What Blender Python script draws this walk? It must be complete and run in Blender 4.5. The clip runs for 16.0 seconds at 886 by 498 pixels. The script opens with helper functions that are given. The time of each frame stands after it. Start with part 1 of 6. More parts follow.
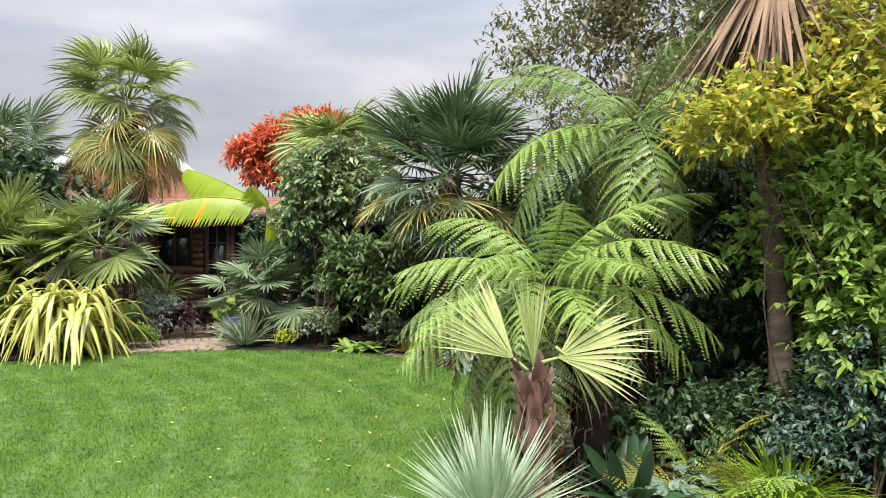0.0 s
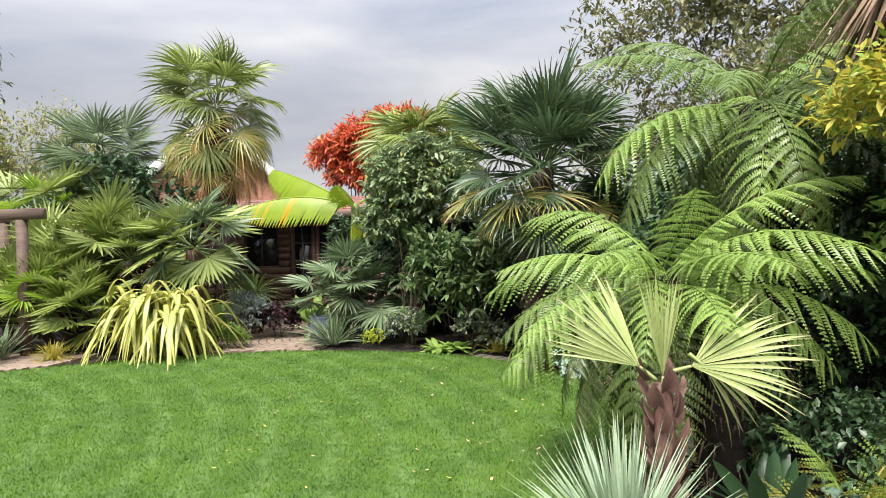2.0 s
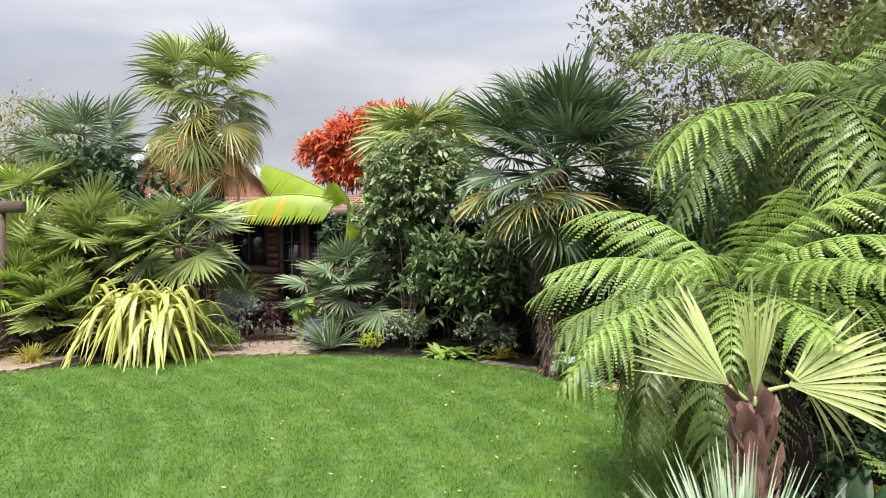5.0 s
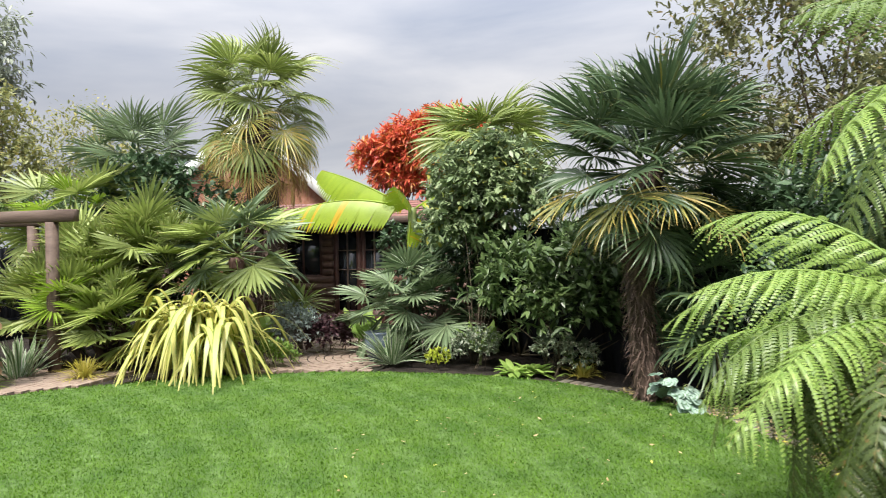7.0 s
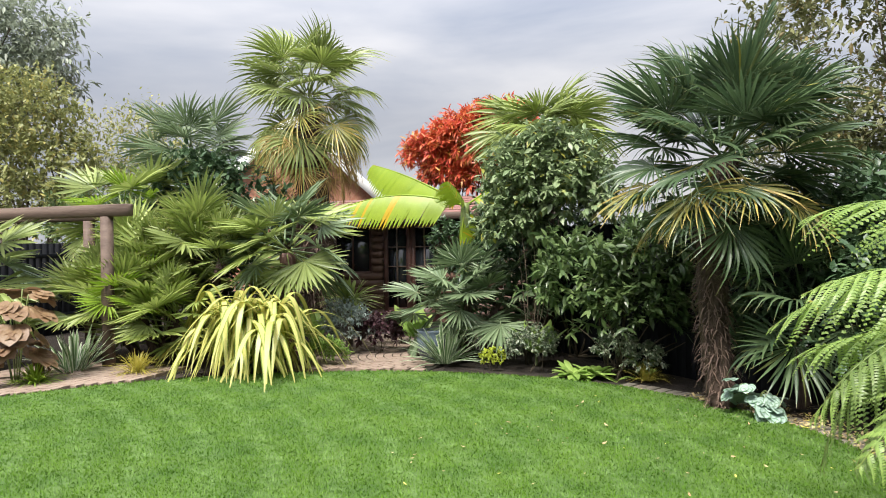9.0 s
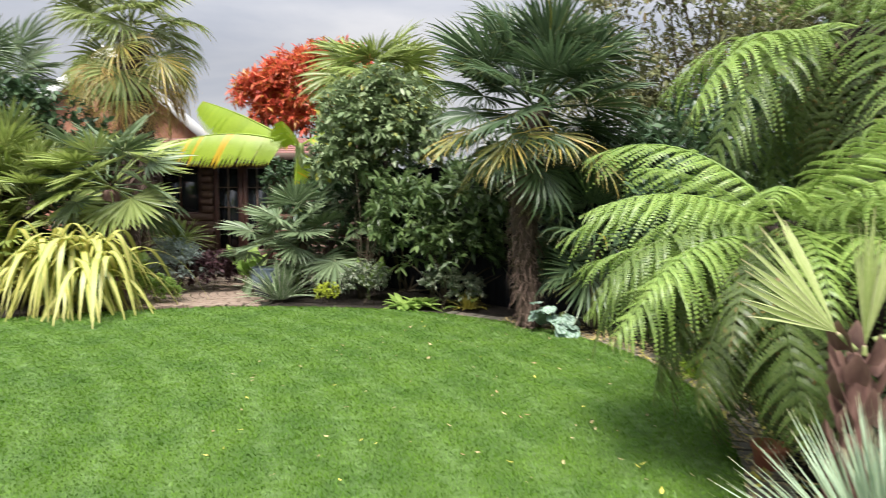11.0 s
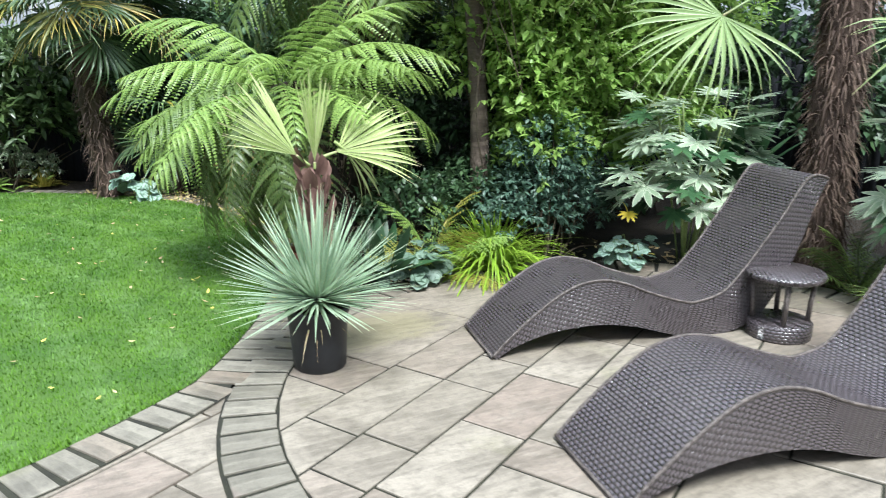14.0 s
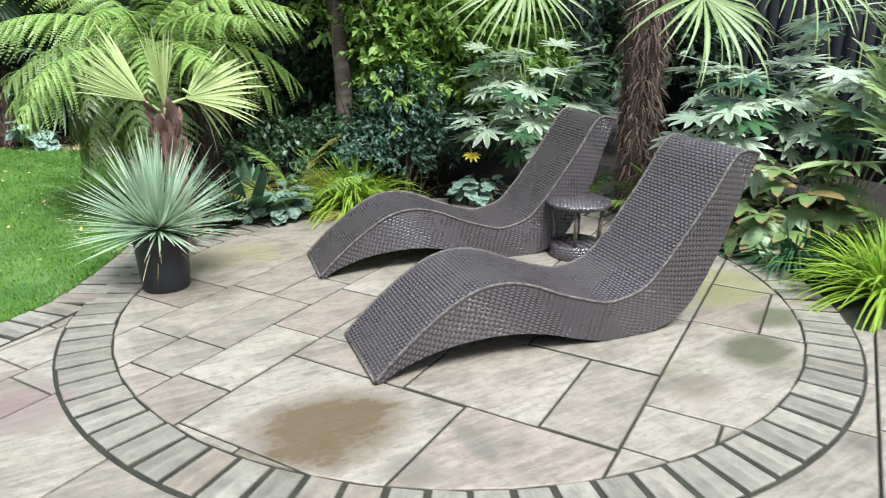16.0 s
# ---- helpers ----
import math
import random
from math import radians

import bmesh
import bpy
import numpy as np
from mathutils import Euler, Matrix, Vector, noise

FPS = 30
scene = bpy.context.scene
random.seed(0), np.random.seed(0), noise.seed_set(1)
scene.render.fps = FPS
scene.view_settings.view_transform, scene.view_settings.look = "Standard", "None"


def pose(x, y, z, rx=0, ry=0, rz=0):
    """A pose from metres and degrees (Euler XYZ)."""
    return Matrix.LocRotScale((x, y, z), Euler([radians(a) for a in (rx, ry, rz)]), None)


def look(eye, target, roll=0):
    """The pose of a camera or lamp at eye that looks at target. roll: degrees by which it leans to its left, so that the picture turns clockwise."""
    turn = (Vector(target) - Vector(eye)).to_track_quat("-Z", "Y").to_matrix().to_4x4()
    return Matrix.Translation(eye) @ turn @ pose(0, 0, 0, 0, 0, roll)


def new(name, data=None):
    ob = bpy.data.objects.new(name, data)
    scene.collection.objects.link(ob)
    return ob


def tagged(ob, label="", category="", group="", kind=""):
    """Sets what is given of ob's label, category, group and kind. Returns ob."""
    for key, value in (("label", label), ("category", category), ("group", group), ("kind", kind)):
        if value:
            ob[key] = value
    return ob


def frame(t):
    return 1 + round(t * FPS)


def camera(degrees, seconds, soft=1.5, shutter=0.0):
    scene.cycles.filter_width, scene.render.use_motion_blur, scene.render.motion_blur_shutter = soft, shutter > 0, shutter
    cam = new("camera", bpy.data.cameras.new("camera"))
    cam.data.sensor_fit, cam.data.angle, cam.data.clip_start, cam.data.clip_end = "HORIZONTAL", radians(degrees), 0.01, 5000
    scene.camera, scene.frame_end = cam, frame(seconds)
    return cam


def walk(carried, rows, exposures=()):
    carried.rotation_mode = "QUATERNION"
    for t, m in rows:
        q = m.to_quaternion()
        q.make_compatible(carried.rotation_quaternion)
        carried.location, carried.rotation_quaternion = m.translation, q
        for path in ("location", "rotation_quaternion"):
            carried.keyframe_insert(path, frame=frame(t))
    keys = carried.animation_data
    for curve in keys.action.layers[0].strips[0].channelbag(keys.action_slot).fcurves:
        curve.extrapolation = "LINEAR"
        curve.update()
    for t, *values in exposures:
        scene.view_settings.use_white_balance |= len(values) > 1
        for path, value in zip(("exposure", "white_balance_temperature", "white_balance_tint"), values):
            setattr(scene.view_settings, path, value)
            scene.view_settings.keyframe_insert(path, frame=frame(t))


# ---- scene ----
# Camera and walk
cam = camera(65.3, 16.0, soft=0.95, shutter=0.4)
PATH = [
    (0, (0.025, 0.583, 1.629), (-0.175, 2.573, 1.603), -0.7),
    (0.5, (-0.056, 0.621, 1.621), (-0.285, 2.607, 1.587), -0.7),
    (1, (-0.073, 0.723, 1.612), (-0.386, 2.698, 1.584), -1.3),
    (1.5, (-0.143, 0.852, 1.634), (-0.526, 2.815, 1.61), -1.6),
    (2, (-0.185, 0.906, 1.62), (-0.606, 2.861, 1.592), -1.6),
    (2.5, (-0.294, 0.943, 1.616), (-0.707, 2.899, 1.57), -1.7),
    (3, (-0.404, 0.985, 1.604), (-0.776, 2.949, 1.539), -1.5),
    (5.5, (-0.759, 1.343, 1.623), (-1.113, 3.312, 1.607), -0.7),
    (6, (-0.918, 1.508, 1.629), (-1.282, 3.475, 1.617), -0.8),
    (6.5, (-1.066, 1.668, 1.655), (-1.468, 3.627, 1.645), -1.0),
    (7, (-1.143, 1.883, 1.636), (-1.622, 3.825, 1.633), -1.1),
    (7.5, (-1.264, 2.052, 1.645), (-1.819, 3.973, 1.649), -1.1),
    (8, (-1.339, 2.183, 1.631), (-1.954, 4.086, 1.639), -1.2),
    (8.2, (-1.361, 2.224, 1.644), (-1.989, 4.123, 1.652), -1.2),
    (10.3, (-1.325, 1.854, 1.509), (-1.712, 3.814, 1.424), 0.3),
    (10.5, (-1.302, 1.816, 1.503), (-1.629, 3.786, 1.398), 0.4),
    (11, (-1.282, 1.668, 1.505), (-1.412, 3.657, 1.345), 0.1),
    (11.5, (-1.227, 1.462, 1.51), (-1.106, 3.447, 1.296), -0.4),
    (12, (-1.161, 1.2, 1.484), (-0.787, 3.145, 1.209), -0.5),
    (12.5, (-1.164, 1.03, 1.469), (-0.563, 2.906, 1.121), -0.5),
    (13, (-1.212, 0.849, 1.468), (-0.457, 2.654, 1.051), -0.5),
    (13.5, (-1.164, 0.727, 1.458), (-0.319, 2.477, 0.985), -0.3),
    (14, (-1.021, 0.487, 1.464), (-0.137, 2.207, 0.953), -0.3),
    (14.5, (-0.955, 0.27, 1.49), (-0.038, 1.966, 0.957), -0.1),
    (15, (-0.901, 0.048, 1.488), (0.034, 1.724, 0.925), -0.1),
    (15.5, (-0.772, -0.163, 1.481), (0.186, 1.488, 0.885), -0.2),
    (16, (-0.654, -0.363, 1.486), (0.327, 1.259, 0.847), -0.1),
]
EXPOSURE = 1.0
walk(cam, [(t, look(eye, target, roll)) for t, eye, target, roll in PATH], [(0.0, EXPOSURE, 6700, 11), (10.5, EXPOSURE, 6650, 11), (11.6, EXPOSURE, 6600, 11), (12.5, EXPOSURE + 0.2, 5950, 4), (14.5, EXPOSURE + 0.1, 5850, 5), (16.0, EXPOSURE + 0.03, 5900, 5)])

# World, sun
world = bpy.data.worlds.new("world")
scene.world = world
world.use_nodes = True
wn, wl = world.node_tree.nodes, world.node_tree.links
wn.clear()
SUN_UP, SUN_TURN = 58.0, 190.0
sky = wn.new("ShaderNodeTexSky")
sky.sky_type, sky.sun_disc = "NISHITA", False
sky.sun_elevation, sky.sun_rotation = radians(SUN_UP), radians(SUN_TURN)
sky.air_density, sky.dust_density = 1.0, 2.0
coord = wn.new("ShaderNodeTexCoord")
stretch = wn.new("ShaderNodeMapping")
stretch.inputs["Scale"].default_value = (1.0, 1.0, 4.5)
wl.new(coord.outputs["Generated"], stretch.inputs["Vector"])
cloud = wn.new("ShaderNodeTexNoise")
cloud.inputs["Scale"].default_value, cloud.inputs["Detail"].default_value = 1.5, 7.0
cloud.inputs["Roughness"].default_value, cloud.inputs["Distortion"].default_value = 0.5, 0.35
wl.new(stretch.outputs[0], cloud.inputs["Vector"])
tone = wn.new("ShaderNodeValToRGB")
tone.color_ramp.elements[0].position, tone.color_ramp.elements[0].color = 0.33, (2.5, 2.95, 3.9, 1)
tone.color_ramp.elements[1].position, tone.color_ramp.elements[1].color = 0.68, (6.3, 6.35, 6.6, 1)
wl.new(cloud.outputs["Fac"], tone.inputs[0])
cover = wn.new("ShaderNodeMix")
cover.data_type = "RGBA"
cover.inputs[0].default_value = 0.9
wl.new(sky.outputs[0], cover.inputs[6])
wl.new(tone.outputs[0], cover.inputs[7])
# an overcast sky is about three times brighter overhead than at the horizon
split = wn.new("ShaderNodeSeparateXYZ")
wl.new(coord.outputs["Generated"], split.inputs[0])
rise = wn.new("ShaderNodeMapRange")
wl.new(split.outputs[2], rise.inputs[0])
for i_, v_ in enumerate((0.18, 1.0, 1.0, 3.6)):
    rise.inputs[i_ + 1].default_value = v_
bright = wn.new("ShaderNodeVectorMath")
bright.operation = "SCALE"
wl.new(cover.outputs[2], bright.inputs[0])
wl.new(rise.outputs[0], bright.inputs["Scale"])
back = wn.new("ShaderNodeBackground")
back.inputs["Strength"].default_value = 0.059
wl.new(bright.outputs[0], back.inputs["Color"])
wout = wn.new("ShaderNodeOutputWorld")
wl.new(back.outputs[0], wout.inputs[0])
sun = new("sun", bpy.data.lights.new("sun", "SUN"))
sun.data.energy, sun.data.angle, sun.data.color = 4.2, radians(20), (1.0, 0.975, 0.93)
sun.matrix_world = pose(0, 0, 20, 90 - SUN_UP, 0, 180 - SUN_TURN)

# ---------------------------------------------------------------- materials


def nodes_of(name):
    m = bpy.data.materials.new(name)
    m.use_nodes = True
    m.node_tree.nodes.clear()
    return m, m.node_tree.nodes, m.node_tree.links


def mixed(n, l, a, b, fac, mode="MIX"):
    x = n.new("ShaderNodeMix")
    x.data_type, x.blend_type = "RGBA", mode
    for sock, v in ((x.inputs[0], fac), (x.inputs[6], a), (x.inputs[7], b)):
        if isinstance(v, (int, float)):
            sock.default_value = v
        elif isinstance(v, tuple):
            sock.default_value = (*v, 1)
        else:
            l.new(v, sock)
    return x.outputs[2]


def maths(n, l, op, a, b=0.0):
    x = n.new("ShaderNodeMath")
    x.operation, x.use_clamp = op, False
    for sock, v in zip(x.inputs, (a, b)):
        if isinstance(v, (int, float)):
            sock.default_value = v
        else:
            l.new(v, sock)
    return x.outputs[0]


def ranged(n, l, v, lo, hi, a=0.0, b=1.0):
    x = n.new("ShaderNodeMapRange")
    l.new(v, x.inputs[0])
    for i, q in enumerate((lo, hi, a, b)):
        x.inputs[i + 1].default_value = q
    return x.outputs[0]


def noisy(n, l, scale, detail=4.0, rough=0.55, space="Object", stretch_by=None):
    c = n.new("ShaderNodeTexCoord")
    x = n.new("ShaderNodeTexNoise")
    x.inputs["Scale"].default_value, x.inputs["Detail"].default_value = scale, detail
    x.inputs["Roughness"].default_value = rough
    if stretch_by:
        mp = n.new("ShaderNodeMapping")
        mp.inputs["Scale"].default_value = stretch_by
        l.new(c.outputs[space], mp.inputs["Vector"])
        l.new(mp.outputs[0], x.inputs["Vector"])
    else:
        l.new(c.outputs[space], x.inputs["Vector"])
    return x.outputs["Fac"]


def world_noise(n, l, scale, detail=4.0, rough=0.55):
    g = n.new("ShaderNodeNewGeometry")
    x = n.new("ShaderNodeTexNoise")
    x.inputs["Scale"].default_value, x.inputs["Detail"].default_value = scale, detail
    x.inputs["Roughness"].default_value = rough
    l.new(g.outputs["Position"], x.inputs["Vector"])
    return x.outputs["Fac"]


def attr(n, name):
    a = n.new("ShaderNodeAttribute")
    a.attribute_name = name
    return a.outputs["Fac"]


def finish(n, l, colour, rough=0.6, metal=0.0, bump=None, bump_strength=0.3, distance=0.01, thin=0.0, spec=0.5):
    p = n.new("ShaderNodeBsdfPrincipled")
    for sock, v in ((p.inputs["Base Color"], colour), (p.inputs["Roughness"], rough), (p.inputs["Metallic"], metal), (p.inputs["Specular IOR Level"], spec)):
        if isinstance(v, (int, float)):
            sock.default_value = v
        elif isinstance(v, tuple):
            sock.default_value = (*v, 1)
        else:
            l.new(v, sock)
    if bump is not None:
        b = n.new("ShaderNodeBump")
        b.inputs["Strength"].default_value, b.inputs["Distance"].default_value = bump_strength, distance
        l.new(bump, b.inputs["Height"])
        l.new(b.outputs[0], p.inputs["Normal"])
    o = n.new("ShaderNodeOutputMaterial")
    if thin:
        t = n.new("ShaderNodeBsdfTranslucent")
        if isinstance(colour, tuple):
            t.inputs[0].default_value = (*colour, 1)
        else:
            l.new(colour, t.inputs[0])
        m = n.new("ShaderNodeMixShader")
        m.inputs[0].default_value = thin
        l.new(p.outputs[0], m.inputs[1])
        l.new(t.outputs[0], m.inputs[2])
        l.new(m.outputs[0], o.inputs[0])
    else:
        l.new(p.outputs[0], o.inputs[0])


def leaf_mat(name, a, b, tip=None, tip_from=0.75, edge=None, edge_from=0.55, dead=None, dead_share=0.06, rough=0.42, thin=0.28, spec=0.5):
    """Leaf surface: two tones leaf by leaf, patches of tone, browned tips, a margin or centre stripe, and a few dead leaves."""
    m, n, l = nodes_of(name)
    g = n.new("ShaderNodeNewGeometry")
    o = n.new("ShaderNodeObjectInfo")
    r = maths(n, l, "FRACT", maths(n, l, "ADD", g.outputs["Random Per Island"], o.outputs["Random"]))
    c = mixed(n, l, a, b, r)
    big = world_noise(n, l, 2.2, 3.0)
    c = mixed(n, l, c, tuple(x * 0.6 for x in a), ranged(n, l, big, 0.45, 0.75, 0.0, 0.55))
    fine = world_noise(n, l, 60.0, 2.0)
    c = mixed(n, l, c, tuple(min(1, x * 1.5) for x in b), ranged(n, l, fine, 0.5, 0.8, 0.0, 0.3))
    if edge:
        c = mixed(n, l, c, edge, ranged(n, l, attr(n, "across"), edge_from, edge_from + 0.08))
    if dead:
        r2 = maths(n, l, "FRACT", maths(n, l, "MULTIPLY", r, 17.31))
        c = mixed(n, l, c, dead, ranged(n, l, r2, 1 - dead_share - 0.01, 1 - dead_share + 0.01))
    if tip:
        c = mixed(n, l, c, tip, ranged(n, l, attr(n, "along"), tip_from, 1.0))
    finish(n, l, c, rough, 0.0, fine, 0.15, 0.002, thin, spec)
    return m


def plain_mat(name, a, b, scale=8.0, rough=0.7, bump=0.4, distance=0.01, metal=0.0, stretch_by=None, detail=5.0, vary=0.25, spec=0.4):
    m, n, l = nodes_of(name)
    f = noisy(n, l, scale, detail, 0.6, "Object", stretch_by)
    c = mixed(n, l, a, b, ranged(n, l, f, 0.35, 0.65))
    o = n.new("ShaderNodeObjectInfo")
    c = mixed(n, l, c, tuple(x * 0.55 for x in a), ranged(n, l, o.outputs["Random"], 0.0, 1.0, 0.0, vary))
    fine = noisy(n, l, scale * 9, 4.0, 0.65, "Object", stretch_by)
    c = mixed(n, l, c, tuple(x * 0.5 for x in b), ranged(n, l, fine, 0.55, 0.8, 0.0, 0.5))
    finish(n, l, c, rough, metal, fine, bump, distance, 0.0, spec)
    return m


def slab_mat(name, a, b, pink, moss_amount):
    """Riven sandstone: soft layered bands, pinkish and grey slabs, damp and mossy patches."""
    m, n, l = nodes_of(name)
    o = n.new("ShaderNodeObjectInfo")
    g = n.new("ShaderNodeNewGeometry")
    base = mixed(n, l, a, b, o.outputs["Random"])
    r2 = maths(n, l, "FRACT", maths(n, l, "MULTIPLY", o.outputs["Random"], 7.77))
    base = mixed(n, l, base, pink, ranged(n, l, r2, 0.65, 1.0, 0.0, 0.5))
    veins = noisy(n, l, 3.2, 8.0, 0.6, "Object", (1.0, 1.9, 1.0))
    base = mixed(n, l, base, tuple(x * 0.62 for x in a), ranged(n, l, veins, 0.47, 0.7, 0.0, 0.75))
    spots = world_noise(n, l, 2.3, 5.0, 0.6)
    base = mixed(n, l, base, tuple(x * 0.5 for x in a), ranged(n, l, spots, 0.52, 0.72, 0.0, 0.7))
    moss = world_noise(n, l, 1.1, 6.0, 0.65)
    base = mixed(n, l, base, (0.16, 0.17, 0.05), ranged(n, l, moss, 0.58, 0.72, 0.0, moss_amount))
    grit = world_noise(n, l, 22.0, 5.0, 0.7)
    base = mixed(n, l, base, tuple(x * 0.55 for x in a), ranged(n, l, grit, 0.48, 0.72, 0.0, 0.6))
    layers = noisy(n, l, 3.0, 7.0, 0.7, "Object", (1.2, 9.0, 1.0))
    base = mixed(n, l, base, tuple(x * 0.55 for x in a), ranged(n, l, layers, 0.5, 0.68, 0.0, 0.6))
    base = mixed(n, l, base, tuple(min(1, x * 1.25) for x in b), ranged(n, l, layers, 0.48, 0.3, 0.0, 0.45))
    s = n.new("ShaderNodeSeparateXYZ")
    l.new(g.outputs["Position"], s.inputs[0])
    for sx, sy, rx, ry, tint, much in ((0.15, 1.82, 0.32, 0.25, (0.07, 0.045, 0.015), 0.9), (2.12, 1.38, 0.2, 0.14, (0.05, 0.052, 0.022), 0.85), (2.52, 1.56, 0.16, 0.12, (0.06, 0.065, 0.025), 0.8), (1.6, 1.28, 0.14, 0.09, (0.12, 0.09, 0.06), 0.5), (0.58, 1.46, 0.05, 0.14, (0.11, 0.1, 0.08), 0.6), (0.3, 1.42, 0.09, 0.1, (0.1, 0.09, 0.07), 0.6), (-0.82, 2.6, 0.16, 0.2, (0.15, 0.1, 0.09), 0.6), (2.6, 2.0, 0.4, 0.25, (0.17, 0.165, 0.07), 0.75), (0.3, 4.0, 0.5, 0.25, (0.19, 0.17, 0.08), 0.5)):
        ex = maths(n, l, "DIVIDE", maths(n, l, "SUBTRACT", s.outputs[0], sx), rx)
        ey = maths(n, l, "DIVIDE", maths(n, l, "SUBTRACT", s.outputs[1], sy), ry)
        d = maths(n, l, "ADD", maths(n, l, "MULTIPLY", ex, ex), maths(n, l, "MULTIPLY", ey, ey))
        d = maths(n, l, "ADD", d, maths(n, l, "ADD", maths(n, l, "MULTIPLY", maths(n, l, "SUBTRACT", veins, 0.5), 2.6), maths(n, l, "MULTIPLY", maths(n, l, "SUBTRACT", grit, 0.5), 1.5)))
        d = maths(n, l, "ADD", d, maths(n, l, "MULTIPLY", maths(n, l, "SUBTRACT", layers, 0.5), 1.6))
        base = mixed(n, l, base, tint, ranged(n, l, d, 0.4, 1.3, much, 0.0))
    fine = noisy(n, l, 70.0, 3.0)
    base = mixed(n, l, base, tuple(x * 0.6 for x in a), ranged(n, l, fine, 0.5, 0.85, 0.0, 0.35))
    h = maths(n, l, "ADD", maths(n, l, "ADD", veins, maths(n, l, "MULTIPLY", layers, 0.6)), maths(n, l, "MULTIPLY", fine, 0.25))
    finish(n, l, base, ranged(n, l, spots, 0.3, 0.7, 0.75, 0.45), 0.0, h, 0.55, 0.014)
    return m


def lawn_mat(name, ground):
    """Mown turf: curved mowing bands, paler worn patches, moss flecks."""
    m, n, l = nodes_of(name)
    g = n.new("ShaderNodeNewGeometry")
    s = n.new("ShaderNodeSeparateXYZ")
    l.new(g.outputs["Position"], s.inputs[0])
    dx, dy = maths(n, l, "SUBTRACT", s.outputs[0], -10.3), maths(n, l, "SUBTRACT", s.outputs[1], 2.5)
    d = maths(n, l, "SQRT", maths(n, l, "ADD", maths(n, l, "MULTIPLY", dx, dx), maths(n, l, "MULTIPLY", dy, dy)))
    wobble = world_noise(n, l, 1.3, 3.0)
    band = maths(n, l, "SINE", maths(n, l, "MULTIPLY", maths(n, l, "ADD", d, maths(n, l, "MULTIPLY", wobble, 0.3)), 13.5))
    patch = world_noise(n, l, 1.8, 5.0, 0.6)
    small = world_noise(n, l, 9.0, 4.0, 0.6)
    c = mixed(n, l, (0.066, 0.16, 0.012), (0.12, 0.235, 0.021), ranged(n, l, patch, 0.38, 0.62))
    c = mixed(n, l, c, (0.25, 0.4, 0.13), ranged(n, l, maths(n, l, "ADD", band, maths(n, l, "MULTIPLY", small, 6.0)), 3.2, 4.9, 0.0, 0.5))
    c = mixed(n, l, c, (0.2, 0.35, 0.115), ranged(n, l, maths(n, l, "MULTIPLY", small, patch), 0.32, 0.46, 0.0, 0.5))
    c = mixed(n, l, c, (0.05, 0.12, 0.012), ranged(n, l, world_noise(n, l, 130.0, 3.0), 0.45, 0.8, 0.0, 0.5))
    if ground:
        finish(n, l, mixed(n, l, c, (0.03, 0.06, 0.01), 0.45), 0.9, 0.0, world_noise(n, l, 150.0, 3.0), 0.8, 0.02)
    else:
        c = mixed(n, l, c, (0.15, 0.29, 0.035), ranged(n, l, g.outputs["Random Per Island"], 0.0, 1.0, 0.0, 0.35))
        finish(n, l, c, 0.5, 0.0, None, 0, 0, 0.3, 0.3)
    return m


def wicker_mat(name, a, b):
    """Glossy flat plastic rattan: rows of short strands."""
    m, n, l = nodes_of(name)
    u = attr(n, "along")
    v = attr(n, "across")
    row = maths(n, l, "MULTIPLY", u, 1.0 / 0.018)
    half = maths(n, l, "MULTIPLY", maths(n, l, "MODULO", maths(n, l, "FLOOR", row), 2.0), 0.5)
    col = maths(n, l, "ADD", maths(n, l, "MULTIPLY", v, 1.0 / 0.03), half)
    fx, fy = maths(n, l, "FRACT", col), maths(n, l, "FRACT", row)
    sx = maths(n, l, "SINE", maths(n, l, "MULTIPLY", fx, math.pi))
    sy = maths(n, l, "SINE", maths(n, l, "MULTIPLY", fy, math.pi))
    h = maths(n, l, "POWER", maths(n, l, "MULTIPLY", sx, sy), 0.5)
    # Shade in the gaps between strands is put into the colour, following bump height.
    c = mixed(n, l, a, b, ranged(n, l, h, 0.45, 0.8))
    dust = world_noise(n, l, 6.0, 4.0)
    c = mixed(n, l, c, (0.13, 0.105, 0.09), ranged(n, l, dust, 0.45, 0.85, 0.0, 0.12))
    finish(n, l, c, ranged(n, l, dust, 0.3, 0.7, 0.24, 0.32), 0.0, h, 0.75, 0.005, 0.0, 1.0)
    return m


M = {}
M["fan"] = leaf_mat("fan_palm_leaf", (0.165, 0.22, 0.065), (0.29, 0.35, 0.112), (0.3, 0.26, 0.1), 0.9)
M["fan_dark"] = leaf_mat("dark_fan_leaf", (0.055, 0.1, 0.048), (0.12, 0.18, 0.08), (0.22, 0.2, 0.07), 0.9, dead=(0.3, 0.27, 0.05), dead_share=0.012, rough=0.36)
M["fan_light"] = leaf_mat("light_fan_leaf", (0.2, 0.27, 0.065), (0.33, 0.4, 0.11), (0.4, 0.33, 0.14), 0.88)
M["fan_old"] = leaf_mat("ageing_fan_leaf", (0.3, 0.22, 0.06), (0.48, 0.34, 0.1), (0.38, 0.24, 0.09), 0.8, dead=(0.3, 0.17, 0.06), dead_share=0.25)
M["fan_patio"] = leaf_mat("mid_green_fan_leaf", (0.19, 0.28, 0.1), (0.31, 0.4, 0.17), (0.45, 0.42, 0.22), 0.92, edge=(0.36, 0.44, 0.22), edge_from=0.8)
M["fan_turning"] = leaf_mat("yellowing_fan_leaf", (0.2, 0.23, 0.055), (0.4, 0.35, 0.09), (0.5, 0.36, 0.1), 0.7, dead=(0.5, 0.38, 0.1), dead_share=0.15)
